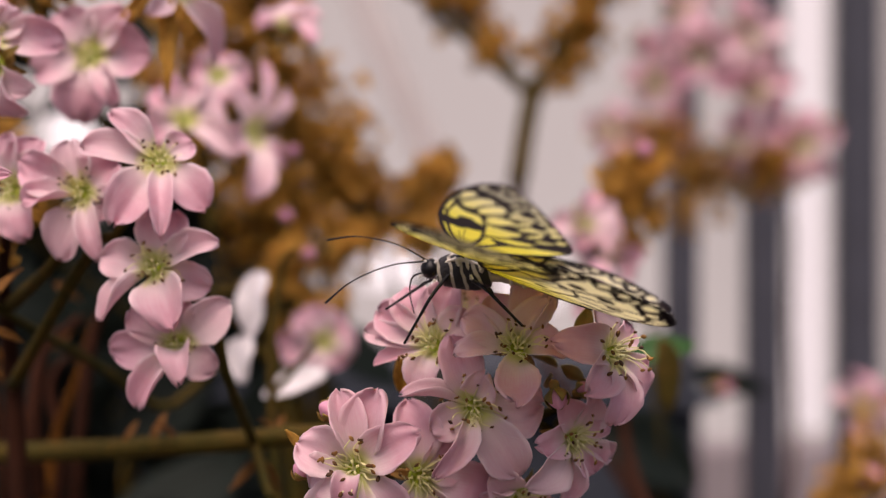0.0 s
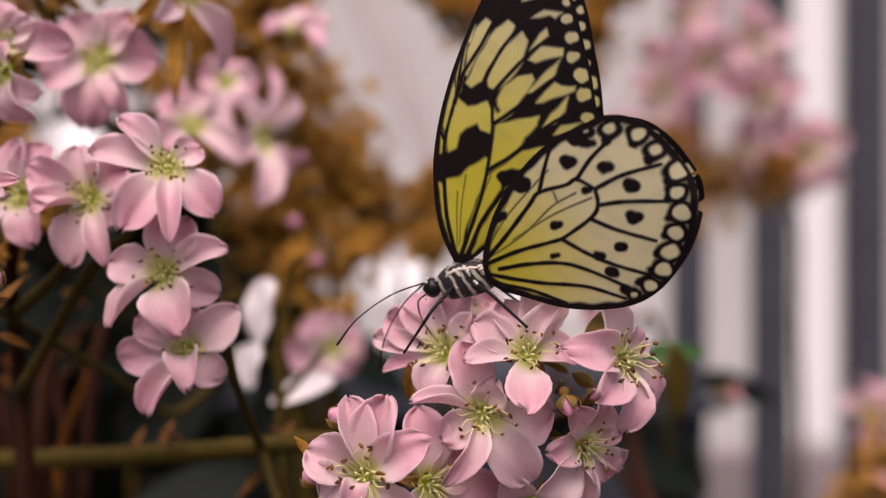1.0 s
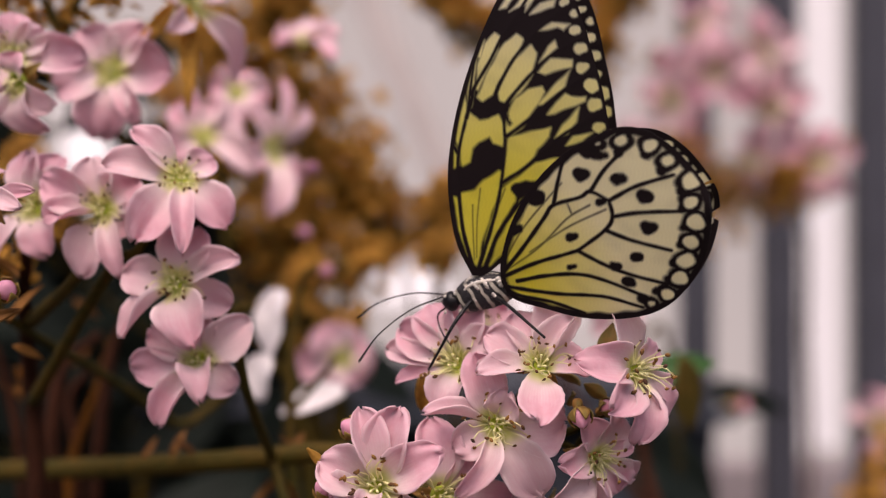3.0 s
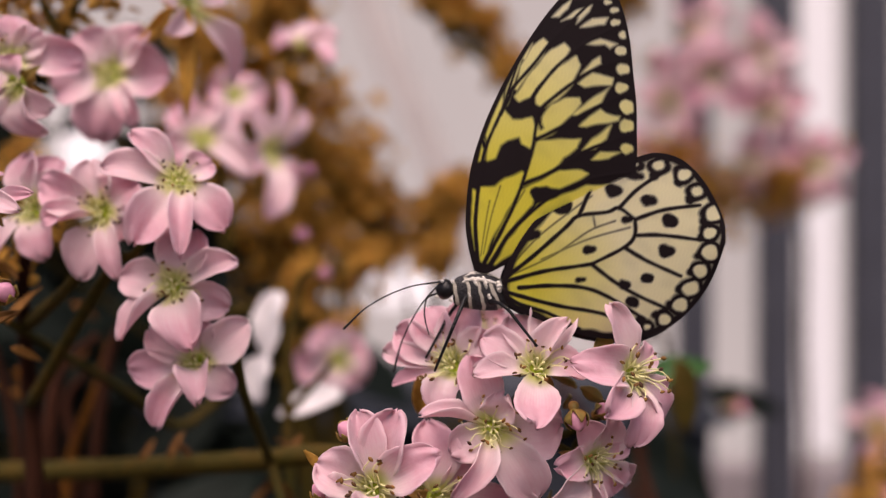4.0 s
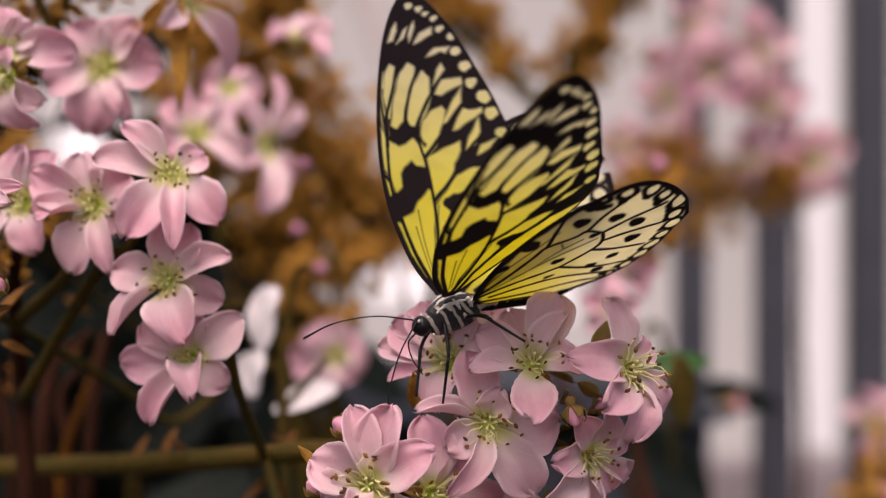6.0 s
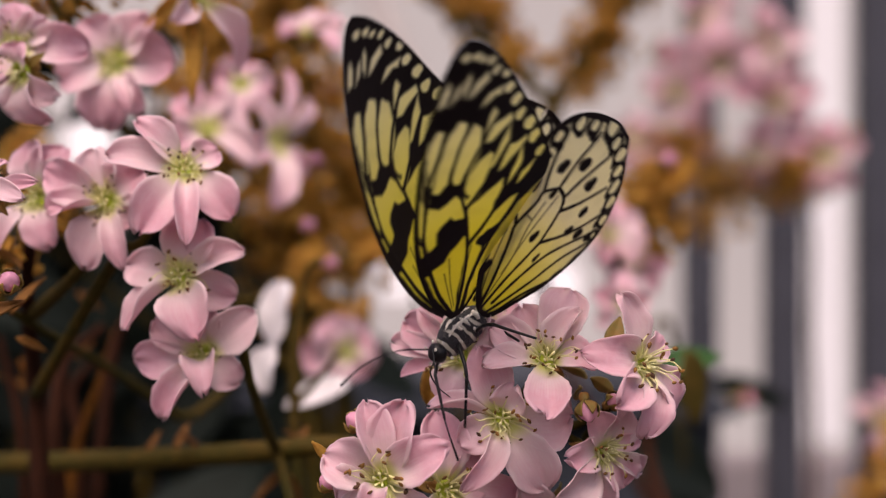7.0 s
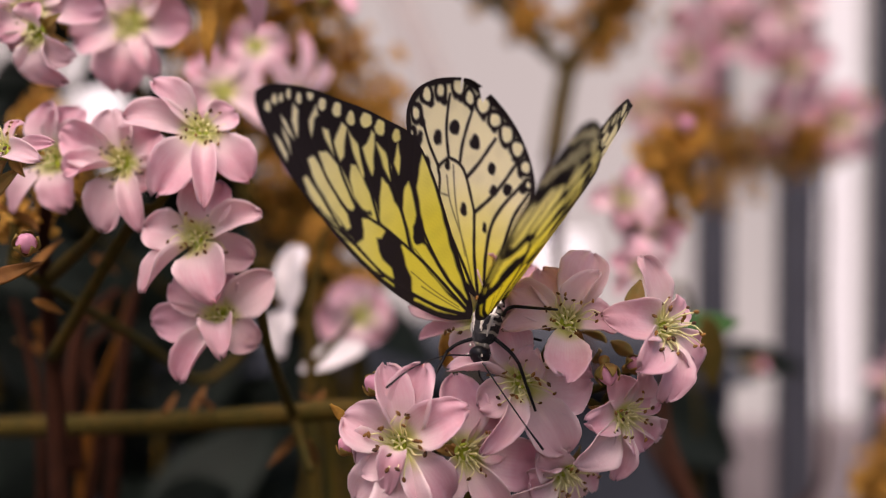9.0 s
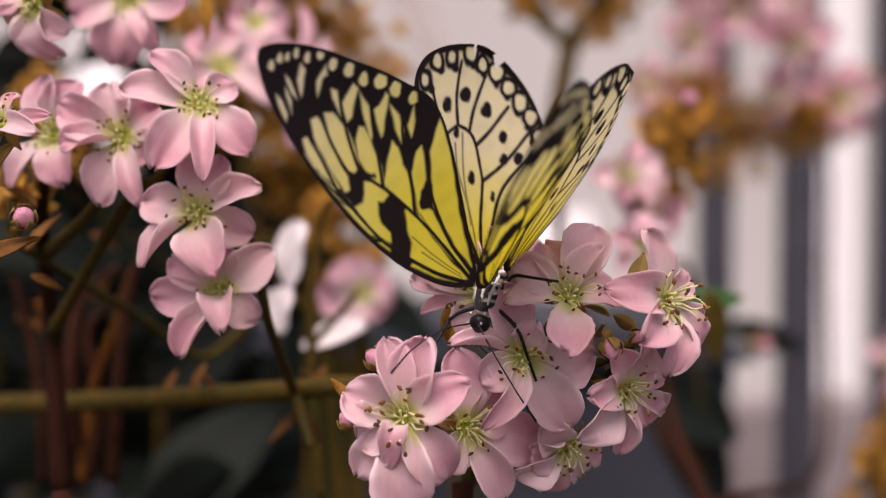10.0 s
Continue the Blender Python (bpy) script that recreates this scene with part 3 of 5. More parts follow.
stem(front, [(-0.0055, 0.3300, -0.0730), (-0.0012, 0.3250, -0.0575), (0.0073, 0.3180, -0.0451), (0.0129, 0.3180, -0.0339), (0.0168, 0.3120, -0.0264)], (0.0022, 0.0018, 0.0014, 0.001), STEM, "stem")
stem(front, [(-0.0012, 0.3250, -0.0575), (-0.0123, 0.3150, -0.0558), (-0.0197, 0.3000, -0.0531)], (0.0014, 0.001, 0.0009), STEM, "stem")
stem(front, [(0.0073, 0.3180, -0.0451), (0.0211, 0.3150, -0.0419), (0.0330, 0.3100, -0.0357), (0.0391, 0.3040, -0.0257)], (0.0014, 0.001, 0.0009), STEM, "stem")
stem(front, [(0.0073, 0.3180, -0.0451), (0.0017, 0.3180, -0.0325), (-0.0025, 0.3120, -0.0236)], (0.0013, 0.001, 0.0009), STEM, "stem")
stem(front, [(0.0211, 0.3150, -0.0419), (0.0319, 0.3120, -0.0470)], (0.001, 0.0009), STEM, "stem")
stem(front, [(0.0280, 0.3150, -0.0433), (0.0292, 0.3020, -0.0382)], (0.001, 0.0008), STEM, "stem")
part("sepal", leaf_mesh(0.007, 0.00294, 0.4, 0.3, SEPAL), front, rel(front, (0.0361, 0.3100, -0.0269)) @ pose(0, 0, 0, 60, -30, 80))
part("sepal", leaf_mesh(0.008, 0.00336, 0.4, 0.3, SEPAL), front, rel(front, (0.0344, 0.3120, -0.0318)) @ pose(0, 0, 0, 80, -30, 200))
part("sepal", leaf_mesh(0.007, 0.00294, 0.4, 0.3, SEPAL), front, rel(front, (0.0282, 0.3140, -0.0290)) @ pose(0, 0, 0, 50, -30, 140))
part("sepal", leaf_mesh(0.008, 0.00336, 0.4, 0.3, SEPAL), front, rel(front, (0.0265, 0.3130, -0.0336)) @ pose(0, 0, 0, 70, -30, 250))
part("sepal", leaf_mesh(0.007, 0.00294, 0.4, 0.3, SEPAL), front, rel(front, (0.0381, 0.3120, -0.0332)) @ pose(0, 0, 0, 40, -30, 330))
part("sepal", leaf_mesh(0.008, 0.00336, 0.4, 0.3, SEPAL), front, rel(front, (0.0017, 0.3180, -0.0325)) @ pose(0, 0, 0, 60, -30, 100))
left = spray("flowering_spray", (-0.1140, 0.3450, -0.0794), "branch of open pale pink blossoms with olive stems")
bloom(left, (-0.0711, 0.3200, 0.0220), 14, 16, ((-11.7, 11.9, 3.2, 8, 0.8, 0.2, 0, 10), (-18.4, 3.4, 5, 9.7, 0.7, 0.2, 0, 8), (-9.3, -15.3, 9.1, 11.5, 0.6, 0.2, 0, 0), (3.2, -18.1, 12.9, 6.2, 1.1, 0.3, 0, 0), (11.9, -12.2, 2.7, 10.9, 0.6, 0.2, 0, 0), (7.4, 5.4, -1.8, 8.8)), 22, 0.92, 10)
bloom(left, (-0.0724, 0.3210, -0.0046), 0, 6, ((15.9, 6.8, 3, 8, 1.2, 0.2, 0, -14), (13.6, -5.7, 0.5, 10.6), (5.4, -14.7, 7.7, 12.7, 0.8, 0.2, 0, 0), (-13, -12.5, 5.9, 7.7, 0.6, 0.2, 0.5, 26), (-13.1, 3.1, 0.7, 10.6), (3.9, 14.5, -0.5, 13.6)), 20, 0.98, 11)
bloom(left, (-0.0672, 0.3250, -0.0244), 2, 0, ((13.2, 10.6, 3, 11.1, 0.6, 0.2, 0, 0), (-16.8, -1.5, 3, 9.9, 0.6, 0.2, 0, 0), (-9.7, -15.5, 4.2, 8.7, 1.1, 0.2, 0.3, 12), (9.2, -6.6, 0.4, 9.3, 0.6, 0.3, 0, 0), (1.7, -7.7, 10.1, 8.4, 1, 0.7, 0, 0), (-12.4, 8.6, 1.1, 9), (-2, 11.2, 0, 12)), 16, 0.62, 12)
bloom(left, (-0.0931, 0.3290, 0.0144), -4, 0, ((-4.9, -16.9, 3.4, 11.2, 0.7, 0.2, 0, 0), (5.3, -16.9, 6.1, 6.1, 1.1, 0.4, 0, -12), (-2.4, 13.4, 1.7, 10), (9.9, 7.3, 1.5, 12.7), (9.1, -4.4, 1.1, 10.6), (-15.5, 8.2, 1.8, 10.9, 0.8, 0.2, 0, 0), (-13.4, -2.6, 6.7, 8.8, 0.6, 0.2, 0.4, 20)), 18, 0.75, 13)
bloom(left, (-0.1028, 0.3740, 0.0568), 4, 2, ((-8.7, 12.3, 2.4, 14.5), (10.2, 13.3, 2.4, 12.4, 0.6, 0.2, 0, -16), (16.6, 0.6, 0, 16.5), (8, -15.3, 6.3, 6.9, 1.1, 0.2, 0, 0), (-2.6, -19.6, 2.4, 15.5), (-16.9, -4.6, 1.8, 14.8)), 20, 0.72, 14)
bloom(left, (-0.1207, 0.3380, 0.0553), 20, 6, ((18.9, 0.6, -4.7, 11.2, 0.8, 0.2, 0, 0), (8.4, 7.8, -1.4, 8.7), (-8.4, 5.7, 3.7, 10.9), (0.5, 11.7, 0.6, 9.3), (-6.9, -7.8, 5.5, 10.9)), 18, 0.8, 15)
bloom(left, (-0.1165, 0.3320, 0.0481), -30, -24, ((5.4, -13.2, 0, 11.3, 0.6, 0.5, 0, 0), (10.1, -7.1, 3.8, 7.6), (-4.1, -11.2, -2.7, 6.7, 0.6, 0.2, 0.4, 24), (-7.4, -4.4, -4.8, 9.2), (1.4, 6.5, 4.1, 9.2)), 8, 0.6, 16)
bloom(left, (-0.1134, 0.3370, 0.0155), -14, 4, ((4, -12.5, 5.1, 10.9, 0.6, 0.2, 0, -8), (-11.9, -13.2, 0.6, 7.1, 0.6, 0.2, 0, 20), (-2.8, 14.8, 0.5, 10.2), (6.8, 13.4, 2.4, 11.2), (11.2, 5.6, 3.4, 13)), 14, 0.7, 17)
bloom(left, (-0.1138, 0.3030, 0.0162), -30, 36, ((13.2, 1.1, 7.3, 3.9, 0.6, 0.2, 0, 24), (11.3, -2.3, 12.8, 5.3, 0.9, 0.2, 0, 14), (3.2, 6.8, -0.1, 5.6), (-1.9, -6.8, 7.1, 6.7), (-9.8, 2.3, -5.8, 8.4)), 16, 0.9, 18)
bloom(left, (-0.0928, 0.4580, 0.0461), 8, 22, ((19.5, -11.4, 8.2, 11, 1, 0.2, 0, 0), (-1.3, 13, -3.5, 15.6), (-11.8, 11, -1.7, 14.3), (13.8, 3.6, -2.3, 14.8), (-12.2, -6.1, 5.2, 12.7)), 18, 0.75, 19)
bloom(left, (-0.0717, 0.4800, 0.0436), 40, 6, ((5.1, 27.6, -3.9, 8.4, 0.6, 0.2, 0.4, 0), (13.2, 17, -8.3, 8.4, 0.6, 0.2, 0.5, 0), (0.7, -25.9, 12.1, 12.4, 1.1, 0.2, 0, 0), (11.1, -12.8, -3.6, 8.4), (-6.8, 15.7, 6.9, 9.7), (-11.7, -5.9, 14.1, 11.1)), 10, 0.6, 20)
bloom(left, (-0.0802, 0.3740, 0.0771), 48, 0, ((13, -20.3, -10.2, 9, 0.6, 0.2, 0.4, -20), (-11, 5.3, 15.1, 10.3), (7.3, 8.6, -6, 10.3), (-2.6, -9.6, 10.3, 6.9)), 12, 0.7, 21)
bloom(left, (-0.0613, 0.5000, 0.0875), -20, 62, ((-16.4, 14.7, -32.7, 7.8, 0.6, 0.2, 0, 10), (20.4, -12, 35.1, 9.2, 0.6, 0.2, 0, -10), (13.3, 2.6, 5.2, 11.5), (-11.1, -0.9, 3.2, 10.1), (4.4, 11.5, -15.2, 10.1)), 12, 0.6, 22)
bloom(left, (-0.0892, 0.5050, 0.0687), 10, 20, ((1.3, 9.4, -2.2, 15.4), (11.7, -4.5, 1.1, 14.9), (-9.9, 2.2, 2.2, 14), (0.5, -12.3, 6, 14)), 10, 0.7, 23)
bud(left, (-0.1086, 0.3020, -0.0070), 20, 30, 0.8)
bud(left, (-0.0601, 0.5000, 0.0370), 30, 20, 0.9)
stem(left, [(-0.1287, 0.3900, -0.0898), (-0.1314, 0.3900, -0.0415), (-0.1273, 0.3700, -0.0100), (-0.1190, 0.3500, 0.0120)], (0.003, 0.0026, 0.002, 0.0012), BARK, "stem")
stem(left, [(-0.1298, 0.3850, -0.0410), (-0.0939, 0.3380, -0.0016), (-0.0844, 0.3300, 0.0042), (-0.0724, 0.3220, 0.0184)], (0.002, 0.0016, 0.0012, 0.001), STEM, "stem")
stem(left, [(-0.1273, 0.3750, -0.0167), (-0.1029, 0.3380, -0.0031), (-0.0931, 0.3270, 0.0114)], (0.0022, 0.0016, 0.001), STEM, "stem")
stem(left, [(-0.2191, 0.4920, -0.0808), (-0.1618, 0.4536, -0.0728), (-0.1116, 0.4160, -0.0654), (-0.0675, 0.3950, -0.0598), (-0.0351, 0.3850, -0.0563), (-0.0075, 0.3600, -0.0637)], (0.0036, 0.0035, 0.0034, 0.0033, 0.003, 0.002), STEM, "stem")
stem(left, [(-0.0580, 0.3900, -0.0587), (-0.0584, 0.3500, -0.0373), (-0.0602, 0.3300, -0.0206), (-0.0663, 0.3240, -0.0259)], (0.0016, 0.0013, 0.001, 0.0009), STEM, "stem")
stem(left, [(-0.0568, 0.3360, -0.0343), (-0.0612, 0.3270, -0.0088), (-0.0705, 0.3200, -0.0058)], (0.0011, 0.001, 0.0009), STEM, "stem")
stem(left, [(-0.0580, 0.3900, -0.0587), (-0.0515, 0.3800, -0.0740)], (0.0017, 0.0014), STEM, "stem")
stem(left, [(-0.1456, 0.4600, -0.0896), (-0.1467, 0.4570, -0.0608), (-0.1443, 0.4620, -0.0369), (-0.1332, 0.4700, -0.0251)], (0.0034, 0.003, 0.002, 0.0014), BARK, "woody_shoot")
part("bract", leaf_mesh(0.012, 0.0026, 0.5, 0.5, RED_BRACT), left, rel(left, (-0.1201, 0.3360, -0.0150)) @ pose(0, 0, 0, 80, -60, -10))
part("bract", leaf_mesh(0.01, 0.0024, 0.5, 0.5, RED_BRACT), left, rel(left, (-0.1203, 0.3400, -0.0212)) @ pose(0, 0, 0, 80, 20, 30))
part("bract", leaf_mesh(0.012, 0.0026, 0.5, 0.5, RED_BRACT), left, rel(left, (-0.1179, 0.3380, -0.0031)) @ pose(0, 0, 0, 80, -40, 150))
part("bract", leaf_mesh(0.012, 0.003, 0.5, 0.5, RED_BRACT), left, rel(left, (-0.0575, 0.3960, -0.0649)) @ pose(0, 0, 0, 80, 50, 160))
part("bract", leaf_mesh(0.013, 0.003, 0.5, 0.5, RED_BRACT), left, rel(left, (-0.0562, 0.3960, -0.0657)) @ pose(0, 0, 0, 80, 55, 20))
part("bract", leaf_mesh(0.008, 0.0024, 0.5, 0.5, RED_BRACT), left, rel(left, (-0.0536, 0.3960, -0.0570)) @ pose(0, 0, 0, 80, -40, 30))
part("bract", leaf_mesh(0.009, 0.0024, 0.5, 0.5, RED_BRACT), left, rel(left, (-0.0904, 0.3960, -0.0588)) @ pose(0, 0, 0, 80, -60, 20))
part("bract", leaf_mesh(0.007, 0.002, 0.5, 0.5, RED_BRACT), left, rel(left, (-0.0834, 0.3960, -0.0588)) @ pose(0, 0, 0, 80, -55, 160))
part("bract", leaf_mesh(0.007, 0.002, 0.5, 0.5, RED_BRACT), left, rel(left, (-0.0510, 0.3960, -0.0579)) @ pose(0, 0, 0, 80, -50, 140))
part("bract", leaf_mesh(0.012, 0.003, 0.5, 0.5, RED_BRACT), left, rel(left, (-0.1431, 0.4700, -0.0127)) @ pose(0, 0, 0, 80, 30, 20))
part("bract", leaf_mesh(0.008, 0.002, 0.5, 0.5, RED_BRACT), left, rel(left, (-0.0992, 0.3960, -0.0597)) @ pose(0, 0, 0, 80, -50, 30))
part("bract", leaf_mesh(0.018, 0.004, 0.5, 0.5, RED_BRACT), left, rel(left, (-0.1481, 0.4700, -0.0376)) @ pose(0, 0, 0, 80, -30, 40))
part("bract", leaf_mesh(0.018, 0.004, 0.5, 0.5, RED_BRACT), left, rel(left, (-0.1554, 0.4700, -0.0542)) @ pose(0, 0, 0, 80, -40, 140))
stem(left, [(-0.1304, 0.4500, -0.0996), (-0.1275, 0.4500, -0.0598), (-0.1240, 0.4550, -0.0283), (-0.1151, 0.4600, -0.0123)], (0.0028, 0.0024, 0.002, 0.0015), BARK, "stem")
stem(left, [(-0.1612, 0.4700, -0.1040), (-0.1641, 0.4720, -0.0628), (-0.1718, 0.4700, -0.0292)], (0.002, 0.0018, 0.0012), BARK, "woody_shoot")
stem(left, [(-0.1476, 0.4800, -0.1062), (-0.1440, 0.4820, -0.0769), (-0.1492, 0.4850, -0.0516), (-0.1421, 0.4900, -0.0391)], (0.0026, 0.0022, 0.0018, 0.0012), BARK, "woody_shoot")
stem(left, [(-0.1290, 0.4700, -0.0271), (-0.1356, 0.4750, -0.0463), (-0.1455, 0.4800, -0.0702), (-0.1497, 0.4800, -0.0977)], (0.001, 0.0016, 0.002, 0.0024), RED_STEM, "stem")
stem(left, [(-0.1634, 0.4700, -0.0376), (-0.1588, 0.4750, -0.0590), (-0.1508, 0.4800, -0.0808), (-0.1497, 0.4800, -0.1062)], (0.001, 0.0014, 0.002, 0.0024), RED_STEM, "stem")
part("leaf", leaf_mesh(0.016, 0.004, 0.3, 0.1, SEPAL), left, rel(left, (-0.1214, 0.3000, 0.0012)) @ pose(0, 0, 0, 80, -45, 10))
part("leaf", leaf_mesh(0.018, 0.004, 0.3, 0.1, RED_BRACT), left, rel(left, (-0.1220, 0.3000, -0.0161)) @ pose(0, 0, 0, 80, -20, 5))
part("dry_leaf", leaf_mesh(0.032, 0.0052, 0.5, 0.04, RUST), left, rel(left, (-0.0800, 0.3700, 0.0760)) @ pose(0, 0, 0, 90, 90, 8))
part("dry_leaf", leaf_mesh(0.020, 0.0040, 0.5, 0.2, RUST), left, rel(left, (-0.0840, 0.3720, 0.0770)) @ pose(0, 0, 0, 90, 130, 10))
mid = spray("flowering_spray", (-0.0543, 0.4300, -0.1027), "blurred pink blossoms on a thin stem")
bloom(mid, (-0.0498, 0.5370, -0.0390), 10, 8, ((-19.9, -1.9, 7.7, 15.3), (-8.6, 13.7, 2, 19.8), (10.4, 6.2, -1.5, 21.3), (8.1, -9.5, 1.7, 17.3), (-8.5, -12.3, 4.9, 14.8)), 14, 0.9, 24)
bud(mid, (-0.0661, 0.5370, 0.0132), 10, 10, 1.0)
bud(mid, (-0.0580, 0.5370, -0.0035), 30, 20, 1.0)
stem(mid, [(-0.0543, 0.4300, -0.1027), (-0.0581, 0.4300, -0.0458), (-0.0546, 0.4320, -0.0078), (-0.0496, 0.4300, -0.0001)], (0.0018, 0.0015, 0.001, 0.0008), STEM, "stem")
stem(mid, [(-0.0581, 0.4300, -0.0496), (-0.0469, 0.4320, -0.0364), (-0.0433, 0.4340, -0.0318)], (0.0012, 0.001, 0.0009), STEM, "stem")
# petal-shaped white patches, added for bright gaps in the background
part("pale_petal", petal_mesh(1384, 0.0244, 0.0126, 0.4, 0.1, 0.0, WHITE), mid, rel(mid, (-0.0695, 0.4600, -0.0325)) @ pose(0, 0, 0, 62, -82, 0), "white petal-shaped patch for a bright background gap")
part("pale_petal", petal_mesh(1363, 0.0167, 0.0112, 0.4, 0.1, 0.0, WHITE), mid, rel(mid, (-0.0711, 0.4500, -0.0474)) @ pose(0, 0, 0, 62, -86, 0), "white petal-shaped patch for a bright background gap")
part("pale_petal", petal_mesh(1452, 0.0244, 0.0090, 0.4, 0.1, 0.0, WHITE), mid, rel(mid, (-0.0652, 0.4600, -0.0530)) @ pose(0, 0, 0, 62, -22, 0), "white petal-shaped patch for a bright background gap")
right = spray("flowering_spray", (0.0871, 0.5000, -0.1192), "blurred pink blossoms and buds on a branching stem")
flower(right, (0.2293, 1.1480, 0.1708), 0, 0, 3.50, stamens=8, seed=50)
flower(right, (0.1952, 1.2040, 0.1551), 20, 0, 3.08, stamens=8, seed=51)
flower(right, (0.2806, 1.2040, 0.1978), 10, -10, 3.36, stamens=8, seed=53)
flower(right, (0.2870, 1.1760, 0.1463), 10, 0, 3.08, stamens=8, seed=55)
flower(right, (0.2219, 1.1760, 0.2192), 15, 0, 2.80, stamens=8, seed=56)
flower(right, (0.3549, 1.2600, 0.1000), -10, 0, 3.08, stamens=8, seed=57)
flower(right, (0.1714, 1.3300, 0.1214), 30, 20, 3.08, stamens=8, seed=58)
flower(right, (0.2274, 1.3300, 0.1096), -20, 10, 2.80, stamens=8, seed=61)
flower(right, (0.2880, 1.2600, 0.1000), 20, 10, 2.80, stamens=8, seed=62)
flower(right, (0.0601, 0.5520, 0.0100), 10, 10, 1.3, stamens=8, seed=59)
flower(right, (0.0727, 0.5640, -0.0022), 0, 0, 1.25, stamens=8, seed=60)
flower(right, (0.3860, 1.1760, -0.1463), 0, 20, 2.66, stamens=8, seed=63)
flower(right, (0.0634, 0.5280, -0.0185), 0, 0, 1.15, stamens=8, seed=64)
bud(right, (0.1707, 1.1200, 0.1791), 30, 10, 2.8)
bud(right, (0.0873, 0.5600, 0.0409), 10, 30, 1.25)
bud(right, (0.1798, 0.8400, -0.0910), 40, 0, 1.7)
bud(right, (0.2140, 0.6600, -0.1165), 40, 0, 1.92)
stem(right, [(0.0871, 0.5000, -0.1192), (0.0837, 0.5800, -0.0922), (0.0812, 0.5800, -0.0537), (0.0760, 0.5700, -0.0250), (0.0630, 0.5560, 0.0052)], (0.003, 0.0024, 0.0018, 0.0012), BARK, "stem")
stem(right, [(0.0871, 0.5000, -0.1192), (0.2977, 1.1000, -0.2139), (0.3665, 1.3500, -0.0712), (0.3570, 1.3300, 0.0595), (0.2834, 1.2400, 0.1324)], (0.003, 0.0034, 0.003, 0.0022), BARK, "stem")
stem(right, [(0.3570, 1.3300, 0.0595), (0.3549, 1.2600, 0.0999)], (0.0022, 0.0016), STEM, "stem")
stem(right, [(0.0487, 0.8370, 0.0421), (0.0610, 0.8370, 0.1065), (0.0906, 0.8370, 0.1411), (0.1052, 0.8370, 0.1666), (0.1137, 0.8370, 0.2001)], (0.0068, 0.0062, 0.0043, 0.0032), OLIVE, "stem")
stem(right, [(0.0587, 0.8370, 0.0999), (0.0099, 0.8370, 0.1449), (-0.0065, 0.8370, 0.1631), (-0.0235, 0.8370, 0.1928)], (0.0046, 0.0038, 0.0030), OLIVE, "stem")
stem(right, [(0.0487, 0.8370, 0.0421), (0.0548, 0.7920, -0.0491), (0.0855, 0.7000, -0.1052), (0.0871, 0.5000, -0.1192)], (0.005, 0.0034, 0.003, 0.003), BARK, "stem")
panicle("dried_flower_head", (-0.0734, 0.6768, -0.0481), (-0.1027, 0.6336, 0.1234), 0.049, 720, 61, 1.80, label="rust-brown dry flower head with crowded bracts", foot=(-0.0808, 0.7200, -0.1193))
panicle("dried_flower_head", (-0.0566, 0.6912, -0.0064), (-0.0872, 0.6912, 0.0948), 0.042, 520, 62, 1.80, label="rust-brown dry flower head with crowded bracts", foot=(-0.0787, 0.7200, -0.1193))
panicle("dried_flower_head", (-0.1111, 0.6192, 0.0080), (-0.1306, 0.6192, 0.1316), 0.028, 330, 63, 1.58, label="rust-brown dry flower head with crowded bracts", foot=(-0.0769, 0.7200, -0.1193))
panicle("dried_flower_head", (-0.0326, 0.7056, 0.0060), (-0.0640, 0.7056, 0.0404), 0.029, 320, 64, 1.80, label="rust-brown dry flower head with crowded bracts", foot=(-0.0016, 0.7200, -0.1193))
panicle("dried_flower_head", (-0.1199, 0.4000, 0.0655), (-0.1360, 0.4000, 0.0904), 0.022, 220, 80, 1.10, label="rust-brown dry flower head with crowded bracts", foot=(-0.0574, 0.5000, -0.1194))
panicle("dried_flower_head", (-0.1999, 0.6048, 0.0079), (-0.2107, 0.6048, 0.0534), 0.023, 150, 81, 1.58, label="rust-brown dry flower head with crowded bracts", foot=(-0.0808, 0.7200, -0.1193))
panicle("dried_flower_head", (-0.0130, 0.6480, 0.0113), (-0.0016, 0.6480, 0.0427), 0.017, 225, 66, 1.73, label="rust-brown dry flower head with crowded bracts", foot=(-0.0016, 0.7200, -0.1193))
panicle("dried_flower_head", (0.0787, 0.6000, 0.0082), (0.0973, 0.6000, 0.0375), 0.019, 420, 67, 1.58, label="rust-brown dry flower head with crowded bracts", foot=(0.1223, 0.7200, -0.1192))
panicle("dried_flower_head", (0.0487, 0.8370, 0.1110), (-0.0216, 0.8370, 0.1891), 0.026, 420, 68, 2.03, label="rust-brown dry flower head with crowded bracts")
panicle("dried_flower_head", (0.0636, 0.8370, 0.1091), (0.1118, 0.8370, 0.1963), 0.028, 460, 69, 2.03, label="rust-brown dry flower head with crowded bracts")
panicle("dried_flower_head", (0.2272, 1.2040, 0.0433), (0.2538, 1.2040, 0.0858), 0.042, 260, 70, 2.24, label="rust-brown dry flower head with crowded bracts")
panicle("dried_flower_head", (0.2761, 1.2320, 0.0524), (0.3252, 1.2320, 0.0906), 0.036, 200, 71, 2.24, label="rust-brown dry flower head with crowded bracts")
panicle("dried_flower_head", (0.1820, 1.3000, 0.0812), (0.2338, 1.3000, 0.1301), 0.036, 150, 94, 2.2, label="blurred rust-brown dry flower head among far blossoms")
panicle("dried_flower_head", (0.3518, 1.3000, 0.0812), (0.3806, 1.3000, 0.1244), 0.03, 130, 95, 2.2, label="blurred rust-brown dry flower head among far blossoms")
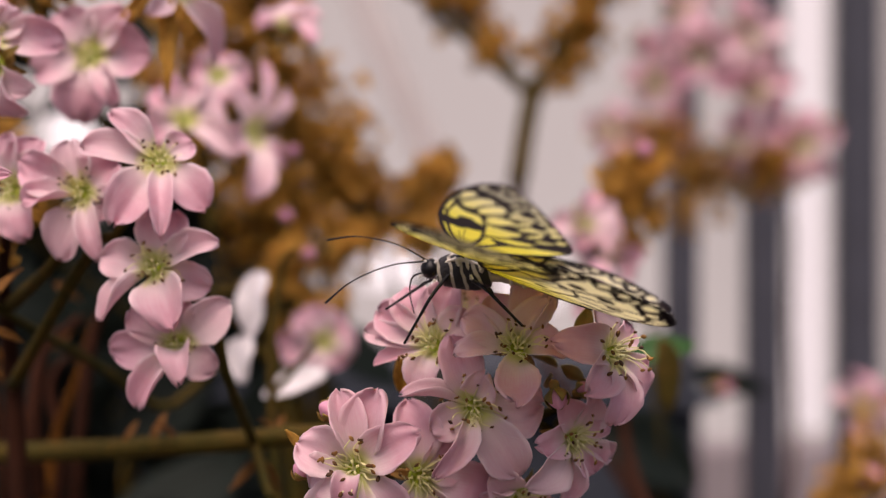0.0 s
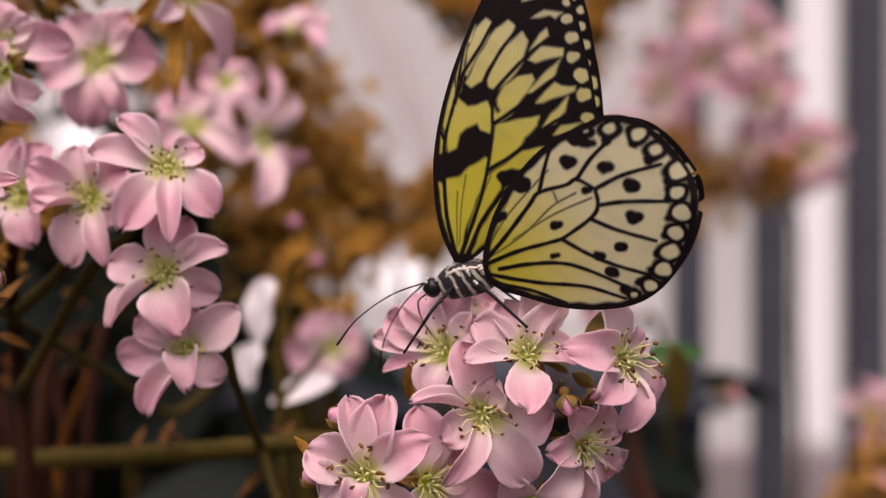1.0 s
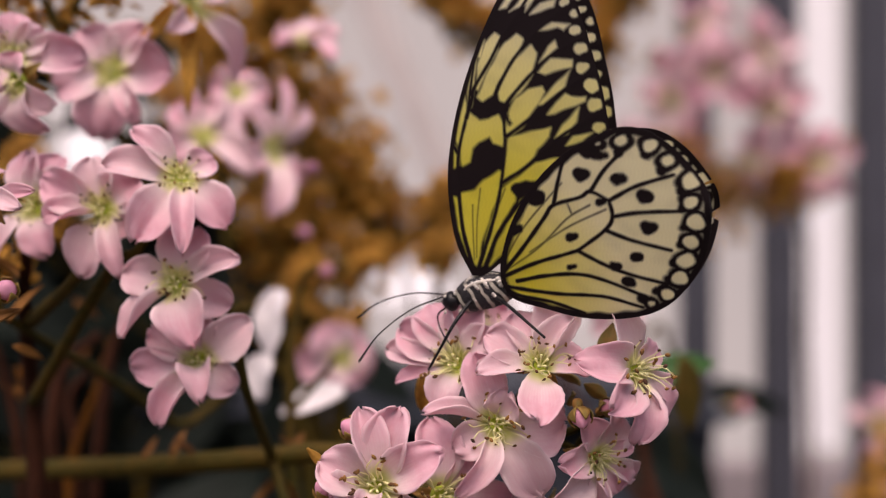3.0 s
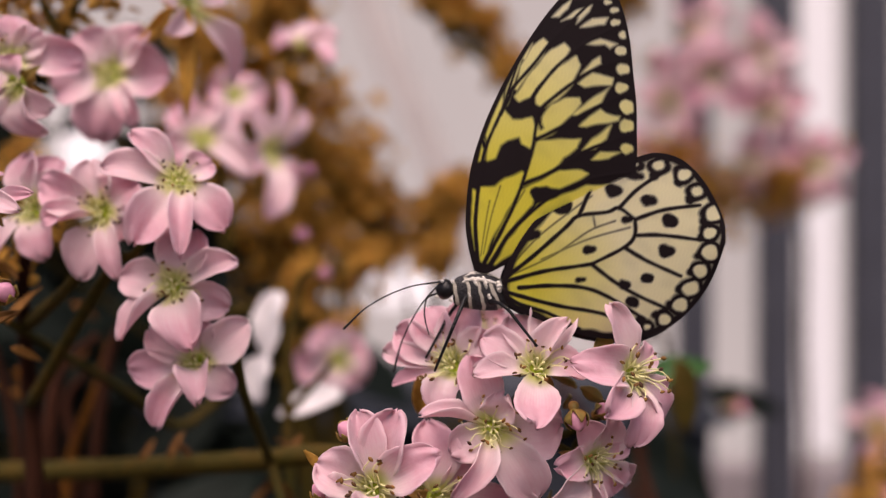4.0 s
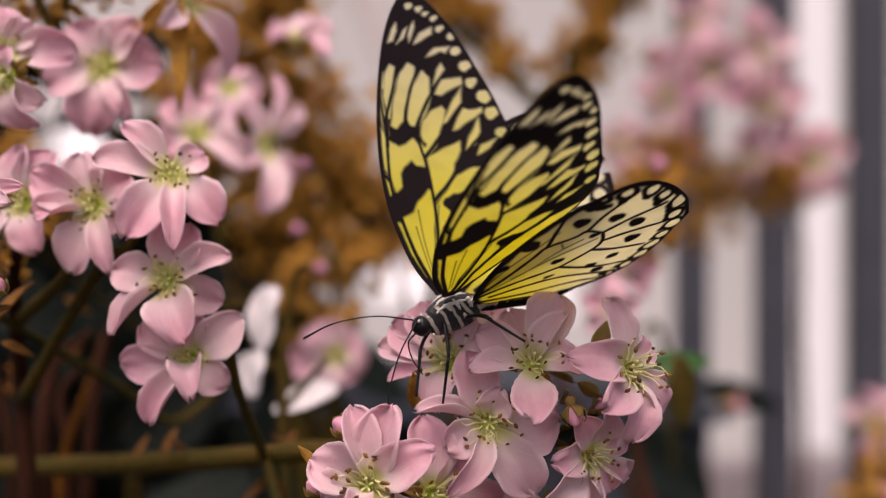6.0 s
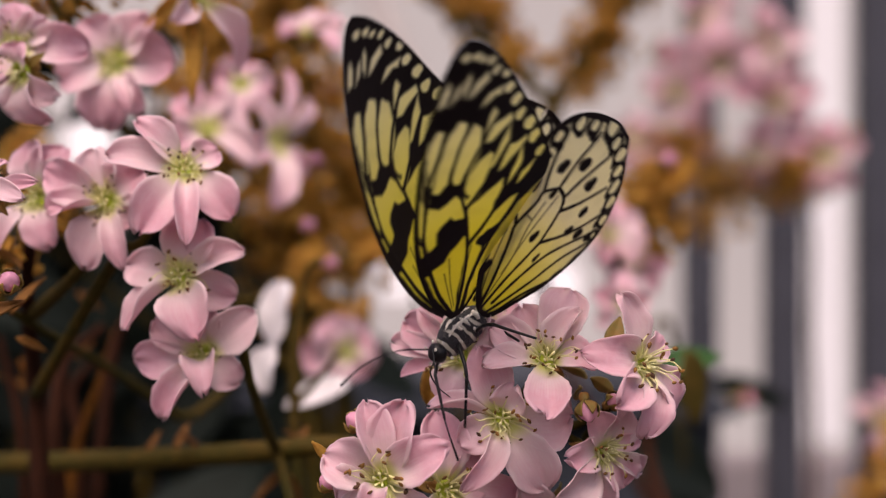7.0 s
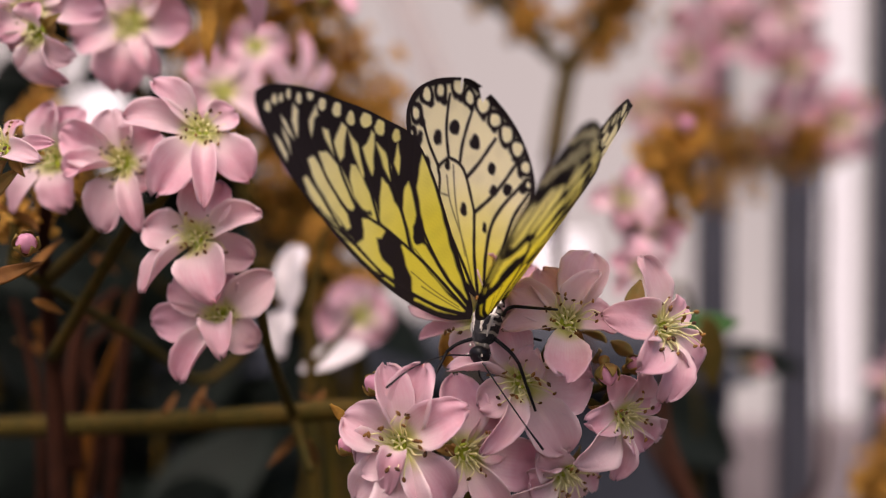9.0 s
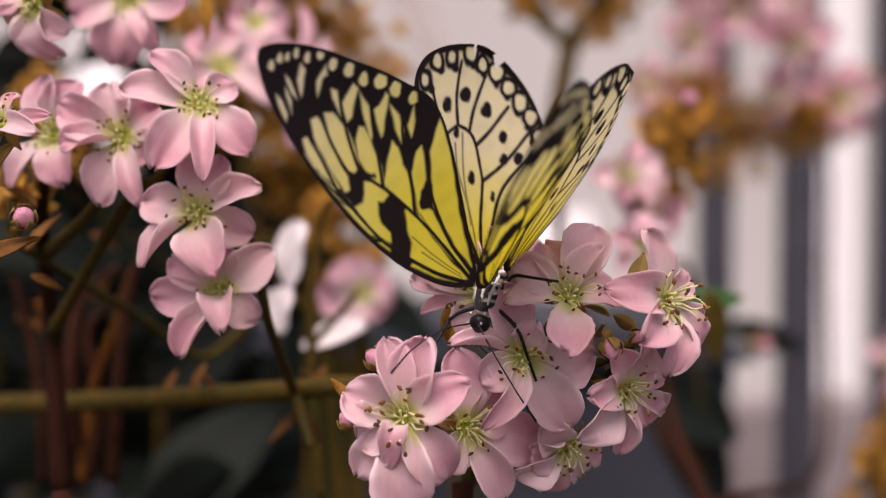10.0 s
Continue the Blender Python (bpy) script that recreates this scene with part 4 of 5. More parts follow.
panicle("dried_flower_head", (-0.0766, 0.6048, 0.0908), (-0.0900, 0.6048, 0.1392), 0.029, 388, 72, 1.58, label="rust-brown dry flower head with crowded bracts", foot=(-0.0787, 0.7200, -0.1193))
panicle("dried_flower_head", (0.1997, 0.6600, -0.1456), (0.2288, 0.6600, -0.0991), 0.028, 240, 75, 1.50, label="rust-brown dry flower head with crowded bracts")
panicle("dried_flower_head", (-0.1319, 0.3600, -0.0129), (-0.1335, 0.3600, 0.0063), 0.020, 60, 77, 1.10, label="rust-brown dry flower head with crowded bracts", foot=(-0.0547, 0.5000, -0.1193))
panicle("dried_flower_head", (-0.0630, 0.6200, -0.0500), (-0.0507, 0.6200, -0.0253), 0.014, 170, 90, 1.5, label="rust-brown dry flower head with crowded bracts", foot=(-0.0629, 0.6400, -0.0964))
panicle("dried_flower_head", (-0.0849, 0.6200, -0.0254), (-0.0699, 0.6200, -0.0007), 0.013, 160, 91, 1.5, label="rust-brown dry flower head with crowded bracts", foot=(-0.0848, 0.6400, -0.0965))
panicle("dried_flower_head", (-0.0123, 0.6200, -0.0007), (-0.0041, 0.6200, 0.0199), 0.009, 120, 92, 1.5, label="rust-brown dry flower head with crowded bracts", foot=(-0.0123, 0.6400, -0.0963))
panicle("dried_flower_head", (-0.0589, 0.6200, -0.0007), (-0.0342, 0.6200, 0.0075), 0.008, 110, 93, 1.5, label="rust-brown dry flower head with crowded bracts", foot=(-0.0588, 0.6400, -0.0964))
# dark leaves that fill in the dim slate shapes at the lower right
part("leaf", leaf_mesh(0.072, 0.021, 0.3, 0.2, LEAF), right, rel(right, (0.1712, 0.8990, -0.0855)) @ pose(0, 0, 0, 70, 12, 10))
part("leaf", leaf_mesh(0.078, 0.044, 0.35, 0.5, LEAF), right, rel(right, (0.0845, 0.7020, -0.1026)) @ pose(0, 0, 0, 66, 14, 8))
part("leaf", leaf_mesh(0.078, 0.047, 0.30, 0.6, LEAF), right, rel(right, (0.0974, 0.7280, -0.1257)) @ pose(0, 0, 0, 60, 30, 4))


def planter(x0, x1, y, top):
    """A long trough with a rolled rim, on the soil; added to fill the dark slate background."""
    root = new("planter")
    root.location = ((x0 + x1) / 2, y + 0.2, GROUND_Z)
    h = top - GROUND_Z
    part("trough", box_mesh("trough", x1 - x0, 0.36, h, SLATE, 0.02), root, pose(0, 0, h / 2))
    part("rim", box_mesh("rim", x1 - x0 + 0.04, 0.4, 0.05, SLATE, 0.02), root, pose(0, 0, h - 0.02))
    return tagged(root, "slate-grey trough added for the dark background, on the soil", "planter")


def shrub(name, base, label, seed, count, xs, ys, zs, size):
    """Broad leaves on arching stems, the background's shade held in their dark colour."""
    rng = random.Random(seed)
    root = new(name)
    root.location = base
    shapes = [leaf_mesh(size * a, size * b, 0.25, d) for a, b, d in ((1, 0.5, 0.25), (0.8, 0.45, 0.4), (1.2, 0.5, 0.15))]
    for k in range(count):
        p = Vector((rng.uniform(*xs), rng.uniform(*ys), rng.uniform(*zs))) - Vector(base)
        part("leaf", shapes[k % 3], root, Matrix.Translation(p) @ pose(0, 0, 0, rng.uniform(20, 100), rng.uniform(-50, 30), rng.uniform(0, 360)))
        if k % 3 == 0:
            stem(root, [Vector(), Vector((p.x * 0.3, p.y * 0.3, p.z * 0.6)), p], (0.004, 0.003, 0.0015), STEM, "stem", 0.05, True)
    return tagged(root, label, "shrub", "dark shrubs")


shrub("dark_shrub", (-0.190, 0.75, GROUND_Z), "broad-leaved shrub coloured dark green for deep shade", 5, 90, (-0.300, -0.081), (0.62, 0.95), (-0.179, 0.010), 0.09)
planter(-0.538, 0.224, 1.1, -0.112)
shrub("dark_shrub", (-0.253, 0.85, GROUND_Z), "shrub coloured dark for the shade behind the branch", 7, 14, (-0.175, -0.132), (0.75, 0.95), (-0.021, 0.128), 0.08)
shrub("dark_shrub", (-0.189, 0.85, GROUND_Z), "shrub coloured dark for the shade behind the blossoms", 11, 14, (-0.210, -0.168), (0.75, 0.95), (0.046, 0.131), 0.07)
shrub("dark_shrub", (-0.303, 0.85, GROUND_Z), "shrub coloured dark for the shade behind the blossoms", 12, 14, (-0.324, -0.281), (0.75, 0.95), (0.011, 0.142), 0.07)


# ---- butterfly ----
# the wing's own plane: x towards the tail, z towards the tip, in millimetres from the hinge
FORE_FRONT = [(0, 0), (-3.19, 6.42), (-4.86, 12.92), (-5.71, 22.38), (-4.98, 31.54), (-3.09, 40.7), (-0.14, 50.26), (3.89, 60.21), (7.95, 67.41), (12.33, 72.33), (15.39, 73.62)]
FORE_REAR = [(0, 0), (3.58, 0.59), (10.97, 7.07), (18.6, 13.9), (26.0, 20.9), (30.5, 27.0), (31.8, 32.0), (30.59, 38.75), (29.17, 45.31), (27, 52.39), (24.83, 59.46), (22.06, 65.7), (18.75, 70.84), (15.39, 73.62)]
HIND_FRONT = [(0, 0), (0, 3.81), (1.05, 8.69), (3.46, 15.19), (7.41, 21.99), (12.26, 27.98), (17.57, 32.58), (23.1, 35.56), (28.6, 38.2), (34.7, 38.0), (40.6, 34.6), (45.3, 29.7), (48.2, 25.4), (49.2, 21.4)]
HIND_REAR = [(0, 0), (2.03, -3.22), (4.87, -4.68), (10.29, -5.69), (17.74, -7.03), (24.35, -7.08), (30.81, -6.11), (36.49, -4.15), (41.28, -0.61), (45.2, 4.49), (47.73, 10.11), (49.0, 16.4), (49.2, 21.4)]
FORE_VEINS = [[(0.3, 1.73), (-2.14, 10.81), (-3.12, 20.25), (-3.23, 28.51), (-1.5, 36.53), (-0.92, 39.43), (0.52, 50.14), (2.23, 54.42)], [(-1.33, 36.98), (-0.21, 40.98), (0.48, 43.91), (3.83, 49.56), (7.05, 55.86), (11.48, 62.46), (14.96, 67.44)], [(1.51, 2.02), (3.62, 8.75), (5.84, 16.88), (6.97, 24.06), (7.51, 29.72), (7.31, 35.2), (6.9, 38.55)], [(3.22, 2.43), (5.93, 10), (9.88, 15.79), (14.58, 21.07), (22.45, 26.42), (30.76, 29.53)]]
FORE_VEINS_OUTER = [[(5.27, 42.3), (6.57, 45.38), (9.92, 51.03), (15.09, 57.11), (21.13, 62.02)], [(7.14, 39.3), (9.66, 42.67), (14.35, 47.95), (18.7, 51.77), (25.86, 55.57)], [(8.03, 32.89), (12.79, 36.52), (18.23, 41.29), (23.79, 45.4), (28.03, 47.8)], [(6.75, 21.94), (12.93, 26.19), (18.84, 31.77), (25.62, 36.17), (30.47, 38.72)], [(-3.28, 28.77), (-4.23, 30.34), (-5.23, 32.17)]]
FORE_THIN = [[(0.51, 3.85), (0.17, 11.37), (0.1, 16.88)], [(1.04, 4.4), (1.13, 12.98), (1.88, 20.76)], [(2.21, 4.95), (5.14, 13.95), (7.62, 20.77)]]
HIND_VEINS = [[(0.25, 2.05), (6.23, 9.44), (11.77, 17.16), (14, 20.1), (20.29, 22.39), (22.73, 23.86), (26.94, 22.04)], [(14, 20.1), (15.2, 25.78), (16.93, 32.39)], [(22.73, 23.86), (25.99, 28.93), (31.76, 35.04)], [(26.94, 22.04), (27.7, 18.45), (25.9, 15.18), (19.39, 9.77)], [(26.94, 22.04), (33.05, 25.65), (41.24, 28.5)], [(27.7, 18.45), (33.85, 19.79), (42.98, 20.62)]]
HIND_VEINS_REAR = [[(25.9, 15.18), (32.12, 13.18), (40.56, 11.37)], [(19.39, 9.77), (25.74, 6.75), (31.96, 4.75), (39.45, 3.12)], [(0.35, 1.32), (8.1, 5.41), (15.62, 8.37), (19.39, 9.77)], [(4.12, 0.75), (11.1, 2.78), (18.86, 3.98), (25.61, 2.9), (34.65, -0.41)], [(0.1, -0.73), (6.37, -1.19), (14.33, -1.46), (24.85, -1.14), (33.7, -3.13)], [(0.2, -1.47), (5.3, -3.03), (11.99, -3.67), (20.21, -5.84)]]
HIND_THIN = [[(0.59, 2.46), (10.14, 9.82), (17.05, 17.17), (22.5, 20.75)], [(7.7, 8.35), (17.31, 15.27), (26.17, 19.99)], [(17.18, 21.02), (18.18, 18.57)], [(0.92, 4.84), (5.72, 13.11), (11.36, 20.09), (15.94, 25.24)]]
# pale fields between the fore wing's veins: at the front, in the middle, behind, and the streaks of the dark tip
FIELDS_FRONT = [[(-4.32, 18.58), (-3.21, 18.15), (-0.97, 4.88), (-2.87, 10.64)], [(-4.31, 30.74), (-3.04, 28.83), (-3.24, 26.02), (-4.16, 25.52)], [(-3.76, 31.84), (-3.21, 36.8), (-2.32, 43.24), (-1.35, 40.29), (-1.6, 35.12), (-2.81, 30.27)], [(-0.92, 38.74), (-0.87, 44.28), (0.26, 51.46), (0.84, 50.49), (0.35, 44.57), (-0.32, 39.58)], [(1.15, 50.84), (2.18, 54.68), (2.71, 54.54), (1.93, 50.76)], [(0.93, 43.61), (1.39, 48.97), (2.99, 53.78), (5.09, 56.08), (6.12, 55.36), (5.32, 51.71), (3, 47.28), (1.34, 43.43)]]
FIELDS_MIDDLE = [[(1.29, 41.76), (4.09, 48.24), (7.44, 53.88), (10, 55.74), (11.36, 54.69), (10.53, 51.17), (7.05, 46.19), (4.63, 42.29), (2.35, 40.91)], [(5.92, 42.88), (8.96, 49.41), (13.31, 53.23), (14.38, 51.69), (13.56, 46.79), (10.93, 42.7), (8.17, 40.52), (6.41, 41.06)], [(-0.54, 38.14), (1.61, 36.31), (3.85, 36.57), (5.94, 37.63), (6.94, 35.8), (7.4, 32.18), (6.81, 30.66), (4.92, 31.17), (4.1, 32.77), (1.28, 31.53), (0.05, 29.99), (-0.62, 26.93), (-2.22, 25.99), (-2.7, 29.74), (-1.85, 35.06)]]
FIELDS_CELL = [[(7.97, 37.02), (9.92, 41.36), (12.73, 43.28), (15.89, 44.04), (16.49, 42.94), (13.67, 38.53), (11.23, 34.76), (8.44, 32.71), (7.7, 33.91)], [(-2.67, 19.25), (0.69, 20.34), (2.81, 22.51), (6.2, 24.71), (7.16, 24.39), (6.09, 20.12), (4.09, 14.11), (2.09, 8.1), (1.19, 2.36), (0.28, 3.11), (-1.78, 10.9)], [(8.5, 32.45), (13.34, 33.75), (17.87, 34.71), (17.51, 32.69), (14.85, 29.97), (14.17, 28.29), (10.19, 23.88), (7.05, 21.73), (7.66, 26.99)]]
FIELDS_REAR = [[(6.77, 20.56), (10.33, 23.22), (14.73, 26.77), (19.65, 27.68), (21.24, 27.37), (17.76, 24.32), (14.32, 22.38), (12.31, 22.87), (9.93, 22.01), (9.86, 17.85), (7.15, 13.47), (4.55, 7.31), (2.29, 2.62), (3.3, 9.09), (4.82, 14.29)], [(11.37, 17.94), (21.54, 24.54), (29.54, 26.06), (22.67, 18.87), (12.76, 10.95), (4.19, 2.67), (6.19, 8.68)]]
STREAKS_TIP = [[(6.07, 61.43), (7.89, 64.49), (9.63, 66.01), (9.41, 63.89), (7.8, 61.71)], [(8.35, 60.87), (11.19, 63.91), (14.64, 65.84), (14.46, 64.14), (11.82, 60.74), (12.11, 62.47)], [(12.95, 60.19), (15.24, 62.81), (18.89, 63.69), (18.35, 61.9), (15.63, 60.83)], [(14.83, 56.5), (17.98, 58.64), (22.16, 58.13), (20.57, 56.5), (19.27, 57.29)], [(15.09, 49.37), (17.14, 53.19), (18.69, 54.39), (19.25, 52.86), (17.56, 51.08)]]
STREAKS_REAR = [[(14.88, 47.25), (17.67, 50.55), (19.6, 50.46), (22.73, 50.11), (22.68, 48.44), (18.29, 47.38), (16.52, 46.68)], [(15.04, 39.97), (17.76, 43.66), (21.49, 47.33), (22.39, 47.96), (21.03, 43.9), (18.17, 41.55), (16.56, 40.06)], [(17.15, 37.71), (18.99, 40.64), (21.17, 42.55), (22.59, 41.79), (26.01, 41.92), (25.88, 40.65), (22.43, 39.4), (18.91, 37.86)], [(18.73, 32.29), (20.65, 35.52), (24.45, 39.48), (23.86, 36.02), (21.72, 33.29)], [(21.37, 30.58), (23.07, 32.93), (27.66, 33.62), (25.27, 31.52)]]
FORE_DOTS = [(16.5, 68.64, 0.91), (17.97, 67.06, 0.78), (19.79, 65.57, 0.91), (20.59, 62.86, 0.91), (23.23, 60.46, 1.17), (22.87, 56.5, 1.17), (24.16, 52.53, 1.56), (24.85, 48.41, 1.43), (27.08, 44.26, 1.82), (27.58, 39.82, 1.82), (28.96, 34.76, 1.43), (13.88, 69.67, 0.78)]
FORE_BARS = [(10.63, 20.39, 1.43, 13.92, 21.18, 1.43), (7.85, 36.99, 1.04, 8.6, 35.79, 0.65)]
HIND_BAND_DOTS = [(24.19, 34.35, 0.91), (29.6, 35.3, 1.6), (36.0, 34.7, 1.75), (39.7, 31.4, 1.6), (44.48, 27.01, 2.08), (44.81, 22.68, 1.69), (45.58, 18.03, 2.08), (44.75, 13.51, 1.82), (43.41, 8.85, 2.08), (41.78, 4.41, 1.95), (39.03, 0.41, 1.56), (35.53, -1.99, 0.91)]
HIND_SPOTS = [(9.85, 21.48, 2.47), (4.63, 13.4, 1.69), (20.89, 27.6, 1.82), (29.3, 27, 1.69), (34.95, 23.31, 1.82), (36.03, 16.46, 1.82), (32.94, 9.15, 1.3), (18.29, 12.96, 1.3), (17.71, 5.62, 0.91), (28, 6.64, 1.17), (30.89, 2.91, 1.43), (22.15, 32.85, 1.95), (25.59, 31.86, 1.3), (25.42, 21.6, 1.04)]


def field_distance(X, Z, pts):
    """Distance outside a many-sided field, negative inside."""
    p = np.array(pts)
    d, inside = np.full(X.shape, 1e3), np.zeros(X.shape, bool)
    for (x1, z1), (x2, z2) in zip(p, np.roll(p, -1, 0)):
        d = np.minimum(d, capsule(X, Z, x1, z1, 0, x2, z2, 0))
        inside ^= ((z1 > Z) != (z2 > Z)) & (X < (x2 - x1) * (Z - z1) / (z2 - z1 + 1e-12) + x1)
    return np.where(inside, -d, d)


def capsule(X, Z, x1, z1, r1, x2, z2, r2):
    """Distance outside a tapered capsule, in millimetres."""
    dx, dz = x2 - x1, z2 - z1
    u = np.clip(((X - x1) * dx + (Z - z1) * dz) / (dx * dx + dz * dz + 1e-9), 0, 1)
    return np.hypot(X - x1 - u * dx, Z - z1 - u * dz) - (r1 + u * (r2 - r1))


def line_distance(X, Z, pts, w1, w2):
    k = 4 * len(pts)
    p, w = spline(pts, k), np.linspace(w1, w2, k)
    d = np.full(X.shape, 1e3)
    for i in range(k - 1):
        d = np.minimum(d, capsule(X, Z, *p[i], w[i], *p[i + 1], w[i + 1]))
    return d


def soft(d, blur=0.22):
    return np.clip(0.5 - d / (2 * blur), 0, 1)


def wing_mesh(name, fore, side, nick=False):
    """A thin wing sheet with raised veins; its scales' colours are kept point by point."""
    nu, nv = (300, 140) if fore else (280, 170)
    lead, trail = spline(FORE_FRONT if fore else HIND_FRONT, nu), spline(FORE_REAR if fore else HIND_REAR, nu)
    v = (0.5 - 0.5 * np.cos(np.pi * np.linspace(0, 1, nv)))[None, :, None] * 0.35 + np.linspace(0, 1, nv)[None, :, None] * 0.65
    grid = lead[:, None] * (1 - v) + trail[:, None] * v
    X, Z = grid[..., 0], grid[..., 1]
    jx = 0.25 * np.sin(X * 0.9 + Z * 0.7) + 0.15 * np.sin(Z * 1.7 - X * 1.3) + 0.09 * np.sin(X * 6.3 + Z * 4.1) * np.sin(Z * 5.2 - X * 2.9) + 0.07 * np.sin(Z * 11.3 - X * 9.1)
    rim = np.minimum(line_distance(X, Z, FORE_FRONT if fore else HIND_FRONT, 0, 0), line_distance(X, Z, FORE_REAR if fore else HIND_REAR, 0, 0))
    far = np.hypot(X, Z)
    if fore:
        light = np.zeros(X.shape)
        for c, grow in [(c, 0.2) for c in FIELDS_FRONT + FIELDS_MIDDLE + FIELDS_CELL + FIELDS_REAR] + [(c, -0.02) for c in STREAKS_TIP + STREAKS_REAR]:
            light = np.maximum(light, soft(field_distance(X, Z, c) - grow + jx * 0.35, 0.32))
        for x, z, r in FORE_DOTS:
            light = np.maximum(light, soft(capsule(X, Z, x, z, r * 0.86, x + 0.8, z + 0.2, r * 0.7) + jx * 0.7))
        veins = np.minimum.reduce([line_distance(X, Z, p, 0.5, 0.28) for p in FORE_VEINS + FORE_VEINS_OUTER])
        thin = np.minimum.reduce([line_distance(X, Z, p, 0.1, 0.16) for p in FORE_THIN])
        dark = np.maximum.reduce([soft(veins + jx * 0.12, 0.16), soft(rim - 0.75), 0.75 * soft(thin, 0.15)])
        dark = np.maximum(dark, soft(line_distance(X, Z, FORE_FRONT, 1.15, 1.05)))
        for c in FORE_BARS:
            dark = np.maximum(dark, soft(capsule(X, Z, *c) + jx * 1.3, 0.3))
        light = light * (1 - dark)
        pale = np.clip((far - 25) / 38, 0, 1)
    else:
        light = np.ones(X.shape)
        band, dots = soft(rim - 1.7 + jx * 0.6, 0.4) * (Z + X * 0.2 > -6), np.zeros(X.shape)
        for x, z, r in HIND_BAND_DOTS:
            d = capsule(X, Z, x, z, r, x + 0.5, z + 0.2, r)
            q = 1 - 2.2 / math.hypot(x - 24, z - 5)
            inner = capsule(X, Z, 24 + (x - 24) * q, 5 + (z - 5) * q, 1.2, x, z, r + 0.5)
            band = np.maximum(band, soft(np.minimum(d - 0.9, inner) + jx * 0.9, 0.35))
            dots = np.maximum(dots, soft(d + 0.42 + jx * 0.8))
        light = 1 - band
        light = np.maximum(light, dots)
        veins = np.minimum.reduce([line_distance(X, Z, p, 0.52, 0.42) for p in HIND_VEINS + HIND_VEINS_REAR])
        thin = np.minimum.reduce([line_distance(X, Z, p, 0.16, 0.24) for p in HIND_THIN])
        dark = np.maximum.reduce([soft(veins + jx * 0.12, 0.16) * (1 - dots), soft(rim - 0.7), 0.8 * soft(thin, 0.2)])
        for x, z, r in HIND_SPOTS:
            dark = np.maximum(dark, soft(capsule(X, Z, x - 0.5, z, r * 0.86, x + 0.6, z + 0.2, r * 0.76) + jx * 0.8, 0.25))
        light = light * (1 - dark)
        pale = np.clip((far - 8) / 22, 0, 1)
    grain = 1 - 0.06 * np.clip(np.sin(X * 0.55 + 1.3 * np.sin(Z * 0.4)) * np.sin(Z * 0.7 + X * 0.2), 0, 1) + 0.03 * np.sin(X * 7 + np.sin(Z * 5) * 2) * np.sin(Z * 6.1)
    yellow, cream, brown = np.array((0.92, 0.86, 0.13)), np.array((0.97, 0.93, 0.70)), np.array((0.026, 0.016, 0.019))
    tone = yellow * (1 - pale[..., None]) + cream * pale[..., None]
    colour = brown * (1 - light[..., None]) + tone * light[..., None] * grain[..., None]
    camber = 1.6 * np.sin(np.pi * np.clip(far / 75, 0, 1)) * np.sin(np.pi * v[..., 0] + 0 * X)
    lift = 0.07 * soft(veins, 0.3)
    pts = np.stack([X, side * camber, Z], -1)
    n = X.size
    up, low = pts.copy(), pts.copy()
    up[..., 1] += 0.06 + lift
    low[..., 1] -= 0.06 + lift
    verts = np.vstack([up.reshape(-1, 3), low.reshape(-1, 3)]) / 1000
    i, j = np.meshgrid(np.arange(nu - 1), np.arange(nv - 1), indexing="ij")
    keep = np.ones(i.shape, bool)
    if nick:
        for x, z, ax, az, h in ((43.6, 25.5, 0.87, 0.49, 0.13), (46.2, 18.7, 0.97, 0.22, 0.5)):
            cx, cz = X[:-1, :-1], Z[:-1, :-1]
            along = (cx - x) * ax + (cz - z) * az
            keep &= ~((along > 0) & (np.abs((cx - x) * -az + (cz - z) * ax) < h * along))
    i, j = i[keep], j[keep]
    quad = np.stack([i * nv + j, (i + 1) * nv + j, (i + 1) * nv + j + 1, i * nv + j + 1], -1)
    faces = quad.tolist() + (quad[:, ::-1] + n).tolist()
    rim_ids = [k * nv for k in range(nu)], [k * nv + nv - 1 for k in range(nu)]
    if not nick:
        for ids in rim_ids:
            faces += [(a, a + n, b + n, b) for a, b in zip(ids, ids[1:])]
    me = mesh_of(name, verts, faces, [WING])
    at = me.attributes.new("scales", "FLOAT_COLOR", "POINT")
    rgba = np.concatenate([colour.reshape(-1, 3), np.ones((n, 1))], 1).astype(np.float32)
    at.data.foreach_set("color", np.vstack([rgba, rgba]).ravel())
    return me


WING = bpy.data.materials.new("wing_scales")
WING.use_nodes = True
wnn, wl = WING.node_tree.nodes, WING.node_tree.links
wat = wnn.new("ShaderNodeAttribute")
wat.attribute_name = "scales"
wp, wt, wm = wnn["Principled BSDF"], wnn.new("ShaderNodeBsdfTranslucent"), wnn.new("ShaderNodeMixShader")
wp.inputs["Roughness"].default_value, wp.inputs["Specular IOR Level"].default_value, wp.inputs["Sheen Weight"].default_value = 0.6, 0.25, 0.08
wno, wco, wb = wnn.new("ShaderNodeTexNoise"), wnn.new("ShaderNodeTexCoord"), wnn.new("ShaderNodeBump")
wno.inputs["Scale"].default_value, wno.inputs["Detail"].default_value = 2600, 3
wb.inputs["Strength"].default_value, wb.inputs["Distance"].default_value = 0.25, 0.0002
wl.new(wco.outputs["Object"], wno.inputs["Vector"]), wl.new(wno.outputs["Fac"], wb.inputs["Height"]), wl.new(wb.outputs[0], wp.inputs["Normal"])
wl.new(wat.outputs["Color"], wp.inputs["Base Color"]), wl.new(wat.outputs["Color"], wt.inputs["Color"])
wm.inputs[0].default_value = 0.66
